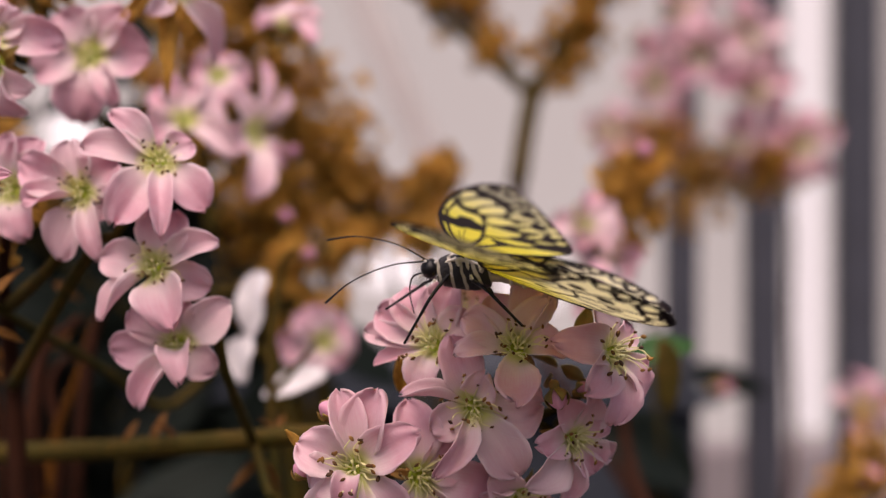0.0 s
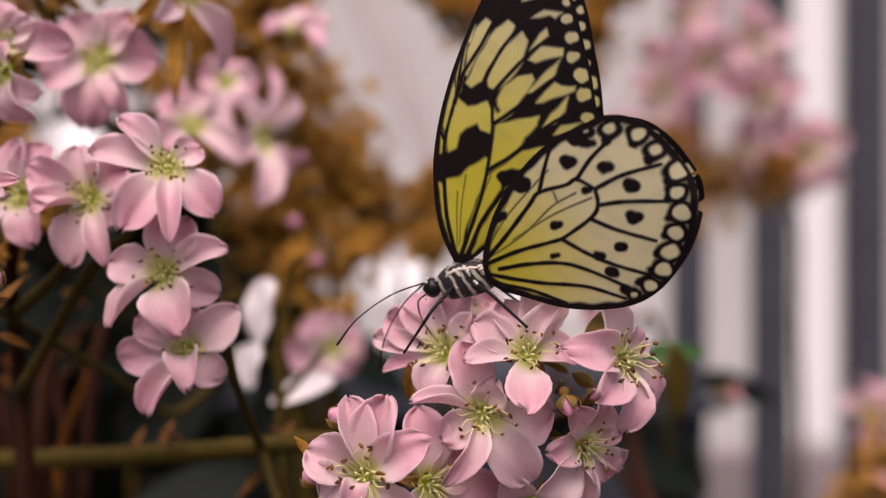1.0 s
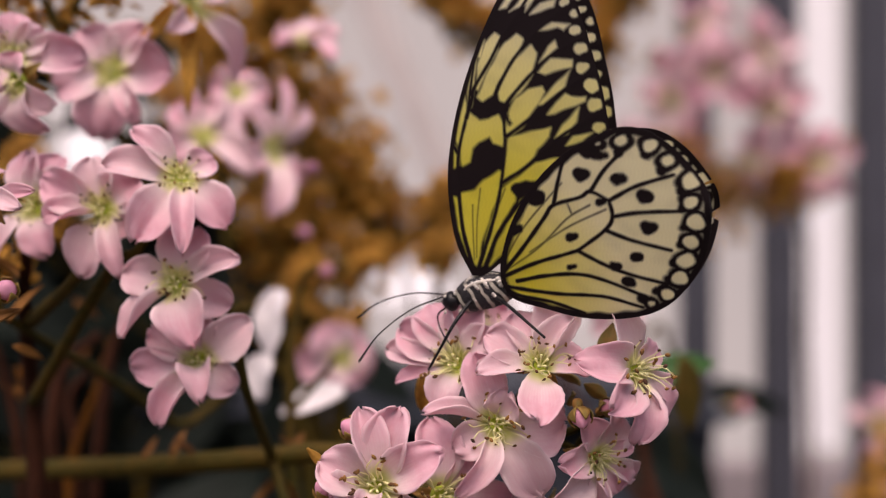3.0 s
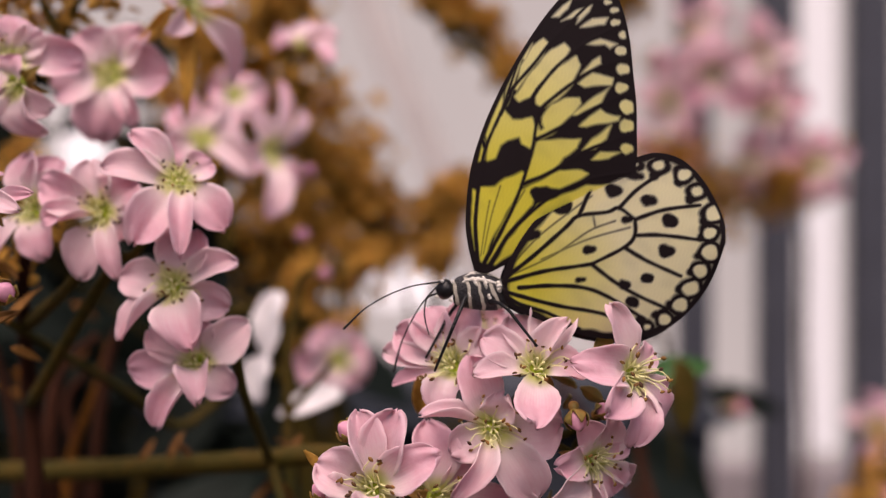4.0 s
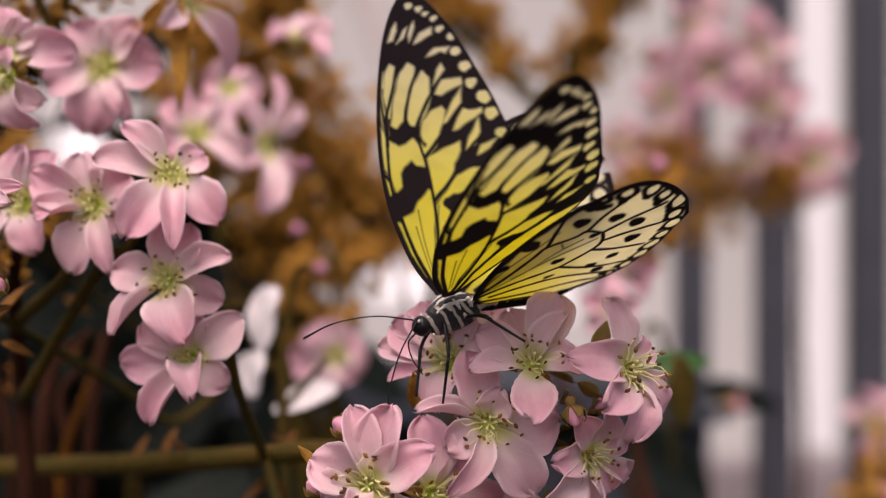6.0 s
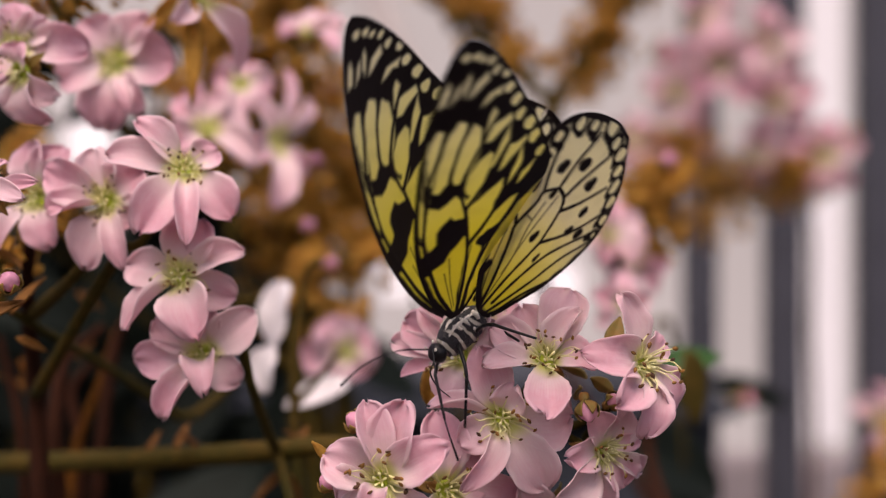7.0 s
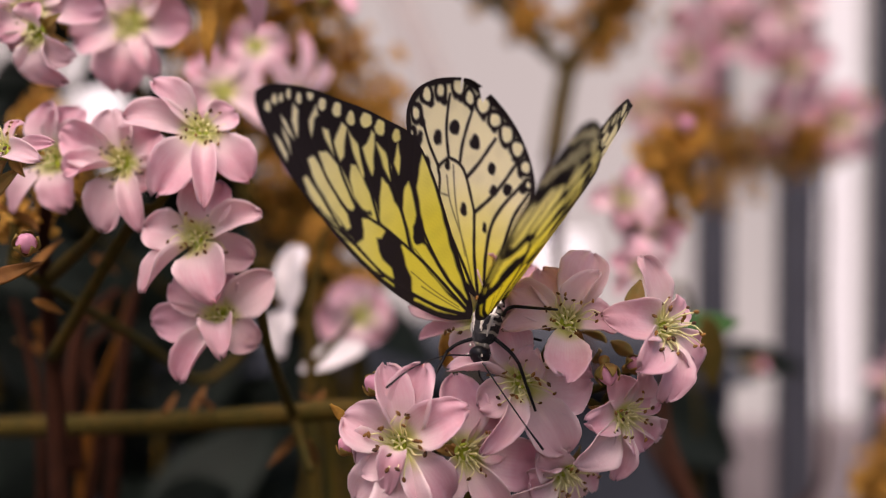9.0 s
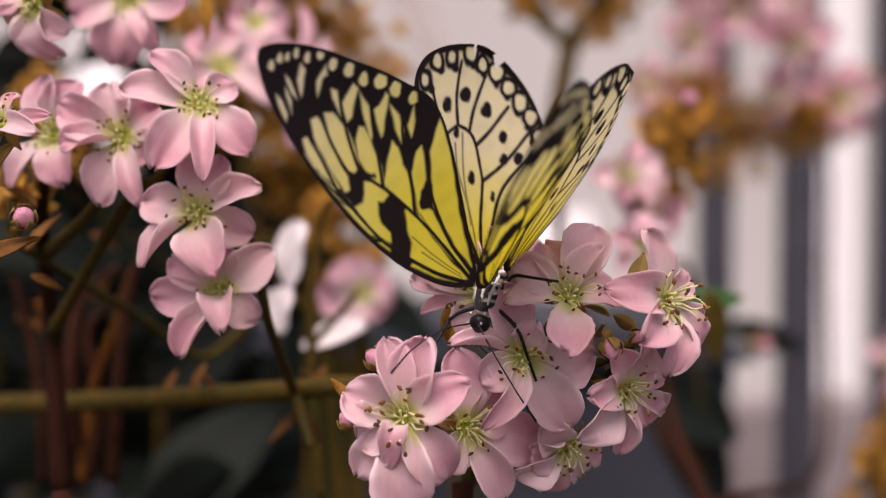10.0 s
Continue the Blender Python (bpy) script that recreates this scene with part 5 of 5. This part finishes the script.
wl.new(wp.outputs[0], wm.inputs[1]), wl.new(wt.outputs[0], wm.inputs[2]), wl.new(wm.outputs[0], wnn["Material Output"].inputs["Surface"])

DOWN = material("white_down", (0.62, 0.58, 0.52), 0.8, 0.25, 900, 0.4, sheen=0.3)
butterfly = tagged(new("butterfly"), "black, yellow and cream butterfly perched on the pink blossoms", "butterfly")


def body_mesh():
    """Thorax with neck: a deep humped barrel along x, head end at -x."""
    pts = [(-7.8, 0, -1.6), (-6.2, 0, -1.1), (-3.2, 0, -0.4), (-0.2, 0, -0.2), (3.0, 0, -0.4), (5.4, 0, -0.5)]
    v, f = tube([tuple(c / 1000 for c in p) for p in pts], (0.0015, 0.0023, 0.0030, 0.0031, 0.0025, 0.0016), 32, 64, 0.025)
    return [(x - (0.00035 if z < 0 else 0.0) * z / 0.0034, y * 0.9, z * (1.12 if z > 0 else 1.75)) for x, y, z in v], f


def striped_material():
    """Black chitin, its flanks crossed by slanting bands of pale down."""
    m = material("striped_down", (0.012, 0.011, 0.014), 0.6, 0.3, 1400, 0.5, sheen=0.1)
    n, l = m.node_tree.nodes, m.node_tree.links
    base = next(x for x in n if x.type == "MIX")
    co, wave, ramp, mix = n.new("ShaderNodeTexCoord"), n.new("ShaderNodeTexWave"), n.new("ShaderNodeMapRange"), n.new("ShaderNodeMix")
    turn = n.new("ShaderNodeMapping")
    turn.inputs["Rotation"].default_value = (0, radians(25), 0)
    l.new(co.outputs["Object"], turn.inputs["Vector"]), l.new(turn.outputs[0], wave.inputs["Vector"])
    wave.wave_type, wave.bands_direction = "BANDS", "X"
    for k, q in (("Scale", 105.0), ("Distortion", 3.0), ("Detail", 2.0), ("Detail Scale", 1.5), ("Phase Offset", 0.6)):
        wave.inputs[k].default_value = q
    ramp.inputs["From Min"].default_value, ramp.inputs["From Max"].default_value = 0.78, 0.92
    l.new(wave.outputs["Fac"], ramp.inputs["Value"])
    mix.data_type = "RGBA"
    mix.inputs["B"].default_value = (0.42, 0.385, 0.32, 1)
    sep, flank, both = n.new("ShaderNodeSeparateXYZ"), n.new("ShaderNodeMapRange"), n.new("ShaderNodeMath")
    l.new(co.outputs["Object"], sep.inputs[0]), l.new(sep.outputs["Z"], flank.inputs["Value"])
    flank.inputs["From Min"].default_value, flank.inputs["From Max"].default_value = 0.0016, 0.0009
    both.operation = "MULTIPLY"
    l.new(ramp.outputs[0], both.inputs[0]), l.new(flank.outputs[0], both.inputs[1])
    l.new(both.outputs[0], mix.inputs["Factor"]), l.new(base.outputs["Result"], mix.inputs["A"])
    l.new(mix.outputs["Result"], n["Principled BSDF"].inputs["Base Color"])
    return m


STRIPED = striped_material()


def abdomen_material():
    """Blackish back over a pale grey belly."""
    m = material("abdomen_scales", (0.40, 0.36, 0.29), 0.8, 0.3, 700, 0.5, sheen=0.1)
    n, l = m.node_tree.nodes, m.node_tree.links
    base = next(x for x in n if x.type == "MIX")
    co, sep, ramp, mix = n.new("ShaderNodeTexCoord"), n.new("ShaderNodeSeparateXYZ"), n.new("ShaderNodeMapRange"), n.new("ShaderNodeMix")
    l.new(co.outputs["Object"], sep.inputs[0]), l.new(sep.outputs["Z"], ramp.inputs["Value"])
    ramp.inputs["From Min"].default_value, ramp.inputs["From Max"].default_value = -0.0012, 0.0002
    mix.data_type = "RGBA"
    mix.inputs["B"].default_value = (0.016, 0.013, 0.013, 1)
    l.new(ramp.outputs[0], mix.inputs["Factor"]), l.new(base.outputs["Result"], mix.inputs["A"])
    l.new(mix.outputs["Result"], n["Principled BSDF"].inputs["Base Color"])
    return m


ABDOMEN = abdomen_material()


def stripes(name, rows, parent, label):
    """Pale tufts of down that follow the sides of the thorax."""
    for x0, z0, x1, z1, w in rows:
        for s in (-1, 1):
            pts = []
            for u in (0, 0.35, 0.7, 1):
                x, z = x0 + (x1 - x0) * u, z0 + (z1 - z0) * u
                r = 2.72 * (1 - 0.013 * (x + 0.5) ** 2) * math.sqrt(max(0.05, 1 - (z / (3.5 if z > 0 else 5.5)) ** 2))
                pts.append((x / 1000, s * r / 1000, (z - 0.09 * max(0.0, -2.5 - x) ** 1.6) / 1000))
            v, f = tube(pts, (w * 0.00018, w * 0.00046, w * 0.00038, w * 0.00012), 7, 16, 0.6, int(abs(x0) * 10 + abs(z0) * 7))
            part(name, mesh_of(name, v, f, [DOWN]), parent, label=label)


v, f = body_mesh()
thorax = part("thorax", mesh_of("thorax", v, f, [STRIPED]), butterfly, label="black thorax with white stripes")
stripes("white_stripe", ((-4.6, -1.4, -3.0, -3.6, 0.9), (-4.0, 1.8, -2.2, -0.6, 1.0), (-1.6, 2.2, -0.2, -0.6, 1.1), (0.4, -1.6, 1.4, -3.4, 1.0), (2.2, 1.8, 3.0, -0.8, 1.7)), thorax, "white downy stripe")
for a in (-62, -24, 24, 62):
    line = []
    for x in (-6.4, -4.6, -2.2, 0.4, 2.6):
        r = float(np.interp(x, (-7.8, -6.2, -3.2, -0.2, 3.0), (1.5, 2.3, 3.0, 3.1, 2.5)))
        line.append((x / 1000, 0.9 * r * math.sin(radians(a)) / 1000, 1.12 * (r * math.cos(radians(a)) - 0.25 - 0.16 * max(0.0, -3 - x) ** 1.6) / 1000))
    v, f = tube(line, (0.00012, 0.00042, 0.00046, 0.00036, 0.0001), 7, 18, 0.4, 90 + abs(a))
    part("white_stripe", mesh_of("white_stripe", v, f, [DOWN]), thorax)
v, f = tube([(0.0035, 0, -0.0006), (0.014, 0, 0.0), (0.026, 0, -0.0008), (0.036, 0, -0.0022)], (0.0019, 0.0022, 0.0019, 0.0008), 20, 46)
v = [(x, 0.85 * y * (1 + 0.05 * math.sin(x * 2300)), z * (1 + 0.05 * math.sin(x * 2300))) for x, y, z in v]
abdomen = part("abdomen", mesh_of("abdomen", v, f, [ABDOMEN]), butterfly, label="long segmented abdomen, dark above and pale below")
for k in range(8):
    x = 0.0095 + 0.0031 * k
    ring = [(x + 0.0005, 0.0017 * math.cos(a), -0.0009 * (k / 8) + 0.0021 * math.sin(a) * (1 - 0.04 * k)) for a in np.linspace(math.pi * 1.05, math.pi * 1.95, 7)]
    v, f = tube(ring, (0.0003, 0.0006, 0.0003), 6, 14, 0.1)
    part("pale_band", mesh_of("pale_band", v, f, [DOWN]), abdomen)
v, f = blob(0.0042, 0.0042, 10, 16, 1.0)
head = part("head", mesh_of("head", [(-0.0082 - z, y, 0.0013 + x) for x, y, z in v], f, [BLACK]), butterfly, pose(0.0026, 0, -0.0040) @ Matrix.Scale(1.18, 4), "black head with white dots")
for s in (-1, 1):
    v, f = blob(0.0022, 0.0021, 10, 14)
    part("eye", mesh_of("eye", [(-0.0101 + x, s * (0.0011 + z * 0.45), 0.0014 + y) for x, y, z in v], f, [BLACK]), head, label="round glossy black eye")
    for dx, dz in ((-0.0092, 0.0030), (-0.0113, 0.0028), (-0.0118, -0.0004), (-0.0088, -0.0006)):
        v, f = blob(0.0008, 0.0007, 6, 8)
        part("white_dot", mesh_of("white_dot", [(dx + x, s * (0.0015 + z * 0.5), dz + y) for x, y, z in v], f, [DOWN]), head)
v, f = tube([(-0.0118, 0, 0.0002), (-0.0136, 0, -0.0012), (-0.0134, 0, -0.0046), (-0.0118, 0, -0.0082)], (0.0002, 0.00016, 0.00012), 6, 18)
part("proboscis", mesh_of("proboscis", v, f, [BLACK]), head)

WINGS = {}
HINGES = {"left_fore": (-0.0035, -0.0018, 0.003), "left_hind": (0.003, -0.0028, 0.0005), "right_fore": (-0.0035, 0.0018, 0.003), "right_hind": (0.003, 0.0028, 0.0005)}
for key in HINGES:
    fore, left = key.endswith("fore"), key.startswith("left")
    nm = "forewing" if fore else "hindwing"
    WINGS[key] = part(nm, wing_mesh(nm, fore, -1 if left else 1, key == "right_hind"), butterfly, label="yellow forewing veined and tipped black" if fore else "cream hindwing with black veins and spots" + ("" if left else " and a torn rim"))

# antenna and legs: pieces along -z (legs) or -x (antennae) from their joints
ANTENNAE, LEGS = {}, {}
for key, bend in (("left", -1), ("right", 1)):
    v, f = tube([(0, 0, 0), (-0.0085, 0, 0.0022), (-0.018, 0, 0.0020), (-0.0255, 0, -0.0004)], (0.00022, 0.00017, 0.00017, 0.0003), 7, 30)
    ANTENNAE[key] = part("antenna", mesh_of("antenna", v, f, [BLACK]), butterfly, label="thin black antenna")
for key, L, knee in (("left_mid", 0.0195, 0.0034), ("left_rear", 0.017, 0.0038), ("right_mid", 0.0185, 0.0034), ("right_rear", 0.0135, 0.0035)):
    v1, f1 = tube([(0, 0, 0), (0.0, -knee * 0.8, -L * 0.25), (0.0, -knee, -L * 0.42)], (0.00050, 0.00045, 0.0004), 8, 12)
    v2, f2 = tube([(0.0, -knee, -L * 0.42), (0.0, -knee * 0.5, -L * 0.7), (0, 0, -L)], (0.00042, 0.00036, 0.0003), 8, 12)
    v, f, i = join([(v1, f1), (v2, f2)])
    LEGS[key] = part("leg", mesh_of("leg", v, f, [BLACK]), butterfly, label="thin black jointed leg")
JOINTS = {"left_mid": (-0.0045, -0.0016, -0.0026), "left_rear": (0.001, -0.0018, -0.003), "right_mid": (-0.0045, 0.0016, -0.0026), "right_rear": (0.001, 0.0018, -0.003), "left": (-0.0108, -0.001, -0.0008), "right": (-0.0108, 0.001, -0.0008)}

# seconds; place in mm; yaw, pitch, roll; then open, sweep, twist of the left fore, left hind, right fore and right hind wing
POSES = []
POSES += [
    (0, 6.7, 299.4, -4.1, -8.7, 11.3, 3.9, 81.1, -8.5, -5, 74, -10.1, -8.7, 76.9, -11.8, -11.5, 81.7, -7.7, -9.8),
    (0.1, 6.7, 299.4, -4.1, -8.7, 11.3, 3.9, 81.1, -8.5, -5, 74, -10.1, -8.7, 76.9, -11.8, -11.5, 81.7, -7.7, -9.8),
    (0.2, 5.9, 299.7, -3.6, -8.4, 12.7, 0.6, 77.3, -10.6, -11.9, 79.2, -8.8, -5.1, 70.1, -13.1, -0.7, 72.2, -4.9, -10.5),
    (0.3, 5.8, 300.7, -1.2, -7.7, 6.9, -1.7, 63.5, -1, -6.6, 65.1, 1.5, -13.4, 55.7, -1.4, -0.1, 57.7, 0.6, -1.4),
    (0.4, 5.5, 300.7, -2.2, -10.9, 8.7, -2.9, 43.3, 3.2, -9.1, 45.2, 2.5, -10.3, 34.3, 1.8, 0, 36.3, 1.5, -0.2),
]
POSES += [
    (0.5, 4, 299.9, -4.2, 2.9, 0.4, -10.4, 2.5, 8, -4.9, 5.5, 7.1, 2.8, 3.9, 7.8, -1.2, 7.8, 7.1, -4.1),
    (1, 4.3, 301.1, -4, -3.9, -7.8, 8, 2.5, 10.4, 1.3, 11.5, 6.8, -20.5, -2.8, 13.7, -2, -9.9, 11.1, 10.3),
    (2.5, 4.9, 302.8, -4, -4.6, -9.8, 8.1, 2.1, 9.8, 1, 12.4, 6.6, -20.4, -2.7, 13.3, -2.5, -10.3, 11.3, 9.8),
    (3.8, 6.6, 302, -4.7, -5.6, -8.3, 10.8, 0.6, 11.1, -1.2, 10.5, 7.3, -21.2, 0.8, 15.2, -2.3, -8.5, 12.8, 8.7),
    (4, 5.8, 300.7, -4, 4, 10.6, -0.3, 3.6, 0.1, -5.5, 6.5, 1.2, 0.4, 2.5, 2.9, 0.6, 7.7, 3.4, -2),
]
POSES += [
    (4.2, 6.6, 303.1, -3.6, 0.7, 8.1, 15.6, 6.7, 3.1, -2.3, 12, 0.5, -13.3, 4.1, 4.7, 0.5, 12, 4.3, 0.6),
    (4.3, 6.5, 302.5, -3.7, 4.1, 15.2, 12.3, 15, -5, -3.5, 17, -7.2, -8.8, 8, -3.1, 1.2, 10, -6.5, -2.3),
    (4.4, 6.6, 302, -3.8, 7.4, 14.3, 8.9, 38, -5.6, -7.3, 40, -8.5, -10.1, 24, -3.1, 2.3, 27, -8.7, -4.3),
    (4.5, 6.7, 301.4, -3.9, 10.8, 13.4, 5.6, 57.2, -6.1, -11.1, 59.8, -9.7, -11.5, 40.9, -3, 3.5, 45.1, -10.8, -6.3),
    (4.6, 6.4, 301.3, -4.2, 12.2, 10.9, 6, 66, -6.2, -10.7, 68, -10.1, -10.7, 46, -4.8, 0.5, 51, -7.9, -8.9),
]
POSES += [
    (4.7, 6, 301.2, -4.6, 13.7, 8.3, 6.5, 70.8, -6.3, -10.2, 72.4, -10.6, -9.8, 49.4, -6.6, -2.6, 57.7, -5, -11.6),
    (5, 7.8, 302.2, -4.9, 15.3, 7.2, 8.8, 59.4, -0.8, -6.6, 61.5, -19, -13.2, 31.5, -6.4, -11.1, 38.8, -6.8, -8.7),
    (5.5, 3.4, 302.3, -7.7, 17.5, -3.5, 4.5, 42.3, -1.2, -0.7, 44.3, -5.7, -5.1, 6.8, 3.1, 5.3, 10.6, -2.9, 4.8),
    (6.8, -2.1, 296.8, -10.4, 34.7, -20.9, 9.7, 64.8, -9.8, -2.9, 66.8, -7, -4.3, 34.5, -7.5, -13, 40, -2.1, 3.3),
    (6.9, -2.1, 296.8, -10.4, 34.7, -20.9, 9.7, 62.8, -9.8, -2.9, 66.8, -7, -4.3, 32.5, -7.5, -13, 40, -2.1, 3.3),
]
POSES += [
    (7, -2, 299.2, -14.6, 34.7, -30.3, 1.7, 32.1, -7.6, -8.1, 30.2, -8.6, -5.6, -15.5, -11.3, -6.5, -2.3, -4.7, 0.2),
    (7.2, -4, 298.1, -15.5, 35.5, -34, -0.6, 30, -3.9, -15.4, 32.5, -5, -7.5, -12.6, -7.3, 5.9, -3.9, -3.4, -0.4),
    (7.5, -2.9, 298.2, -13.5, 47.4, -27.3, -2.1, 27.4, -3.8, -17.3, 34, -18.2, -13.4, 33.7, -5.4, -11.2, 43.1, 0.7, -8.3),
    (7.7, -1.8, 299.7, -14, 45.6, -24.9, -3.8, 54.3, -6.4, -12.6, 56.2, -6.3, -8, 51.6, -5.2, -3.5, 53.6, -4, -1.2),
    (7.8, -3.4, 297.6, -14.2, 48.4, -26.9, -3.6, 59.3, -9.1, -7.2, 61.3, -14.8, -9.9, 49.4, -8.9, -18.2, 63.3, -1.6, -4.7),
]
POSES += [
    (8, -3.2, 298.8, -14.2, 49, -27.5, -5.8, 61, -11, -14.7, 59.9, -21.8, -13.7, 49.8, -10, -7.9, 56.3, 1.7, -5.6),
    (8.1, -3, 300.7, -14.1, 45.4, -32, -5.2, 49.5, -4.1, -9.6, 51.5, -6, -7.9, 34.7, -3.9, -2.5, 37.9, -3.9, -0.1),
    (8.2, -3.2, 301.5, -13.9, 42.8, -37.2, -3.9, 32.3, 1.1, -7.1, 34, -5.7, -8.6, 17.6, 3.1, -13.3, 21.5, -3.8, 0),
    (8.5, -2.9, 299.7, -15.3, 43.6, -43.3, -4.3, 21.9, 6, -5.8, 24.6, 1.7, -6.3, -1.2, 0.2, 1.2, 5.1, 0.5, 0),
]
POSES += [
    (9, -0.6, 299.7, -21.4, 57.5, -53, -1.9, 36.5, -7.1, -21.9, 35.6, -14.5, -13.5, 8.9, -8.3, -4.8, 15.5, -1.7, -1),
    (9.5, -0.1, 299.2, -21.5, 55.1, -52.7, 1.5, 41.2, -8.7, -12, 43.4, -15.8, -11.3, 22.2, -8.8, -4, 25.7, -3.8, -0.1),
    (10, -0.3, 301.5, -20.5, 51.8, -50.3, -0.6, 39, -7.6, -14.5, 32, -13.6, -13.5, 7.8, -10, 2.9, 13.6, -4.3, -0.1),
]

BODY = {r[0]: Matrix.Translation(Vector(r[1:4]) / 1000) @ pose(0, 0, 0, 0, 0, r[4]) @ pose(0, 0, 0, 0, r[5], 0) @ pose(0, 0, 0, r[6], 0, 0) for r in POSES}


def wing_pose(key, o, s, w):
    k = 1 if key.startswith("left") else -1
    return Matrix.Translation(HINGES[key]) @ pose(0, 0, 0, k * o, 0, 0) @ pose(0, 0, 0, 0, s, 0) @ pose(0, 0, 0, 0, 0, k * w)


def aimed(t, key, target, axis):
    """The pose, in the body's space, of a feeler or leg at its joint that points to a place of the world at t seconds."""
    d = (BODY[t].inverted() @ Vector(target)) - Vector(JOINTS[key])
    ref = Vector((0, 0, 1)) if axis == "-X" else Vector((0, -1 if key.startswith("left") else 1, 0.4))
    d.normalize()
    if axis == "-X":
        x = -d
        y = ref.cross(x).normalized()
        m = Matrix((x, y, x.cross(y))).transposed()
    else:
        z = -d
        y = -(ref - z * ref.dot(z)).normalized()
        m = Matrix((y.cross(z), y, z)).transposed()
    return Matrix.Translation(JOINTS[key]) @ m.to_4x4()


# seconds, then the places in mm that the feelers' tips and the feet point to
FEELERS, FEET = {}, {}
FEELERS["left"] = [(0, -26.2, 297.1, -11.7), (0.3, -26.4, 298.1, -12.0), (0.5, -24.9, 295.2, -18.9), (1, -26.7, 298.0, -20.3), (2.5, -25.6, 299.8, -21.7), (3.8, -17.1, 299.2, -16.4), (4, -24.9, 295.9, -12.2), (4.2, -25.0, 299.2, -12.8), (4.5, -12.9, 295.5, -24.6), (4.7, -12.0, 294.8, -27.9), (5, -10.4, 295.5, -28.1), (5.5, -14.7, 295.2, -31.2), (6.8, -12.6, 285.3, -37.4), (7, -4.4, 288.1, -39.2), (7.2, -6.3, 287.1, -39.7), (7.5, 3.9, 285.4, -40.2), (7.8, 1.1, 284.6, -40.1), (8, 3.7, 285.8, -39.2), (8.2, 3.5, 290.0, -42.7), (8.5, 10.5, 288.7, -42.0), (9, 12.1, 289.1, -51.5), (9.5, 12.6, 288.4, -52.1), (10, 11.3, 290.8, -53.5)]
FEELERS["right"] = [(0, -15.7, 305.1, -0.1), (0.3, -13.5, 306.1, -0.9), (0.5, -12.6, 303.2, -13.4), (1, -11.0, 306.0, -14.6), (2.5, -11.3, 307.8, -7.8), (3.8, -8.0, 307.2, -11.4), (4, -10.2, 303.9, -12.5), (4.2, -10.9, 307.2, -9.3), (4.5, -25.5, 303.5, 6.7), (4.7, -28.1, 302.8, 2.5), (5, -29.3, 303.5, -2.1), (5.5, -30.3, 303.2, -10.9), (6.8, -32.9, 276.0, -18.2), (7, -31.5, 276.0, -28.1), (7.2, -29.7, 276.0, -32.5), (7.5, -25.3, 276.0, -29.4), (7.8, -26.0, 276.0, -35.4), (8, -26.6, 276.0, -36.2), (8.2, -28.7, 276.0, -35.3), (8.5, -28.6, 276.0, -35.6), (9, -24.7, 276.0, -36.0), (9.5, -27.4, 276.0, -38.8), (10, -26.7, 276.0, -40.6)]
FEET["left_mid"] = [(0, -6.4, 296.4, -18.0), (0.3, -12.1, 297.2, -21.9), (0.5, -9.7, 295.1, -20.8), (1, -9.7, 297.9, -20.5), (2.5, -9.8, 299.6, -21.7), (4, -6.3, 296.3, -23.3), (4.5, -2.6, 296.7, -28.0), (5, -2.4, 297.4, -28.9), (5.5, -3.8, 297.3, -29.5), (6.8, -2.0, 292.4, -37.7), (7, -1.6, 294.9, -36.9), (7.5, -1.0, 293.2, -37.3), (7.8, 7.6, 292.5, -38.7), (8.5, 7.6, 295.7, -39.1), (9, 8.2, 296.8, -39.7), (9.5, 6.3, 296.1, -39.4), (10, 8.4, 298.4, -39.8)]
FEET["left_rear"] = [(0, 18.5, 290.0, -17.9), (1, 18.2, 290.0, -17.6), (2.5, 18.5, 290.0, -17.7), (4, 17.8, 290.0, -18.2), (4.5, 18.6, 290.0, -18.3), (5.5, 18.8, 290.0, -17.9), (6.8, 17.2, 286.0, -18.1), (7, 18.0, 286.0, -18.0), (7.5, 18.0, 286.0, -17.8), (8, 17.6, 286.0, -18.1), (8.5, 18.3, 286.0, -18.0), (9, 18.3, 286.0, -18.8), (9.5, 17.0, 286.0, -18.5), (10, 18.1, 286.0, -18.6)]
FEET["right_mid"] = [(0, -9.3, 304.4, -12.0), (1, -5.1, 305.9, -16.6), (2.5, -4.5, 307.6, -17.2), (4, -5.8, 304.3, -16.5), (4.5, -10.3, 304.7, -11.3), (5.5, -6.2, 305.3, -22.7), (7, -5.7, 294.9, -29.9), (7.5, -7.4, 293.2, -31.8), (7.8, -12.3, 292.5, -33.0), (8.5, -11.4, 295.7, -35.4), (9, -11.4, 296.8, -35.7), (9.5, -11.7, 296.1, -35.0), (10, -11.5, 298.4, -34.3)]
FEET["right_rear"] = [(0, 12.9, 303.6, -14.0), (4, 11.7, 304.7, -11.1), (7, 8.5, 297.6, -18.4), (10, 6.3, 301.3, -26.1)]



def motions():
    walk(butterfly, [(t, BODY[t]) for t in sorted(BODY)])
    for k, key in enumerate(("left_fore", "left_hind", "right_fore", "right_hind")):
        walk(WINGS[key], [(r[0], wing_pose(key, *r[7 + 3 * k:10 + 3 * k])) for r in POSES])
    for key, rows in FEELERS.items():
        walk(ANTENNAE[key], [(t, aimed(t, key, Vector(p) / 1000, "-X")) for t, *p in rows])
    for key, rows in FEET.items():
        walk(LEGS[key], [(t, aimed(t, key, Vector(p) / 1000, "-Z")) for t, *p in rows])


motions()
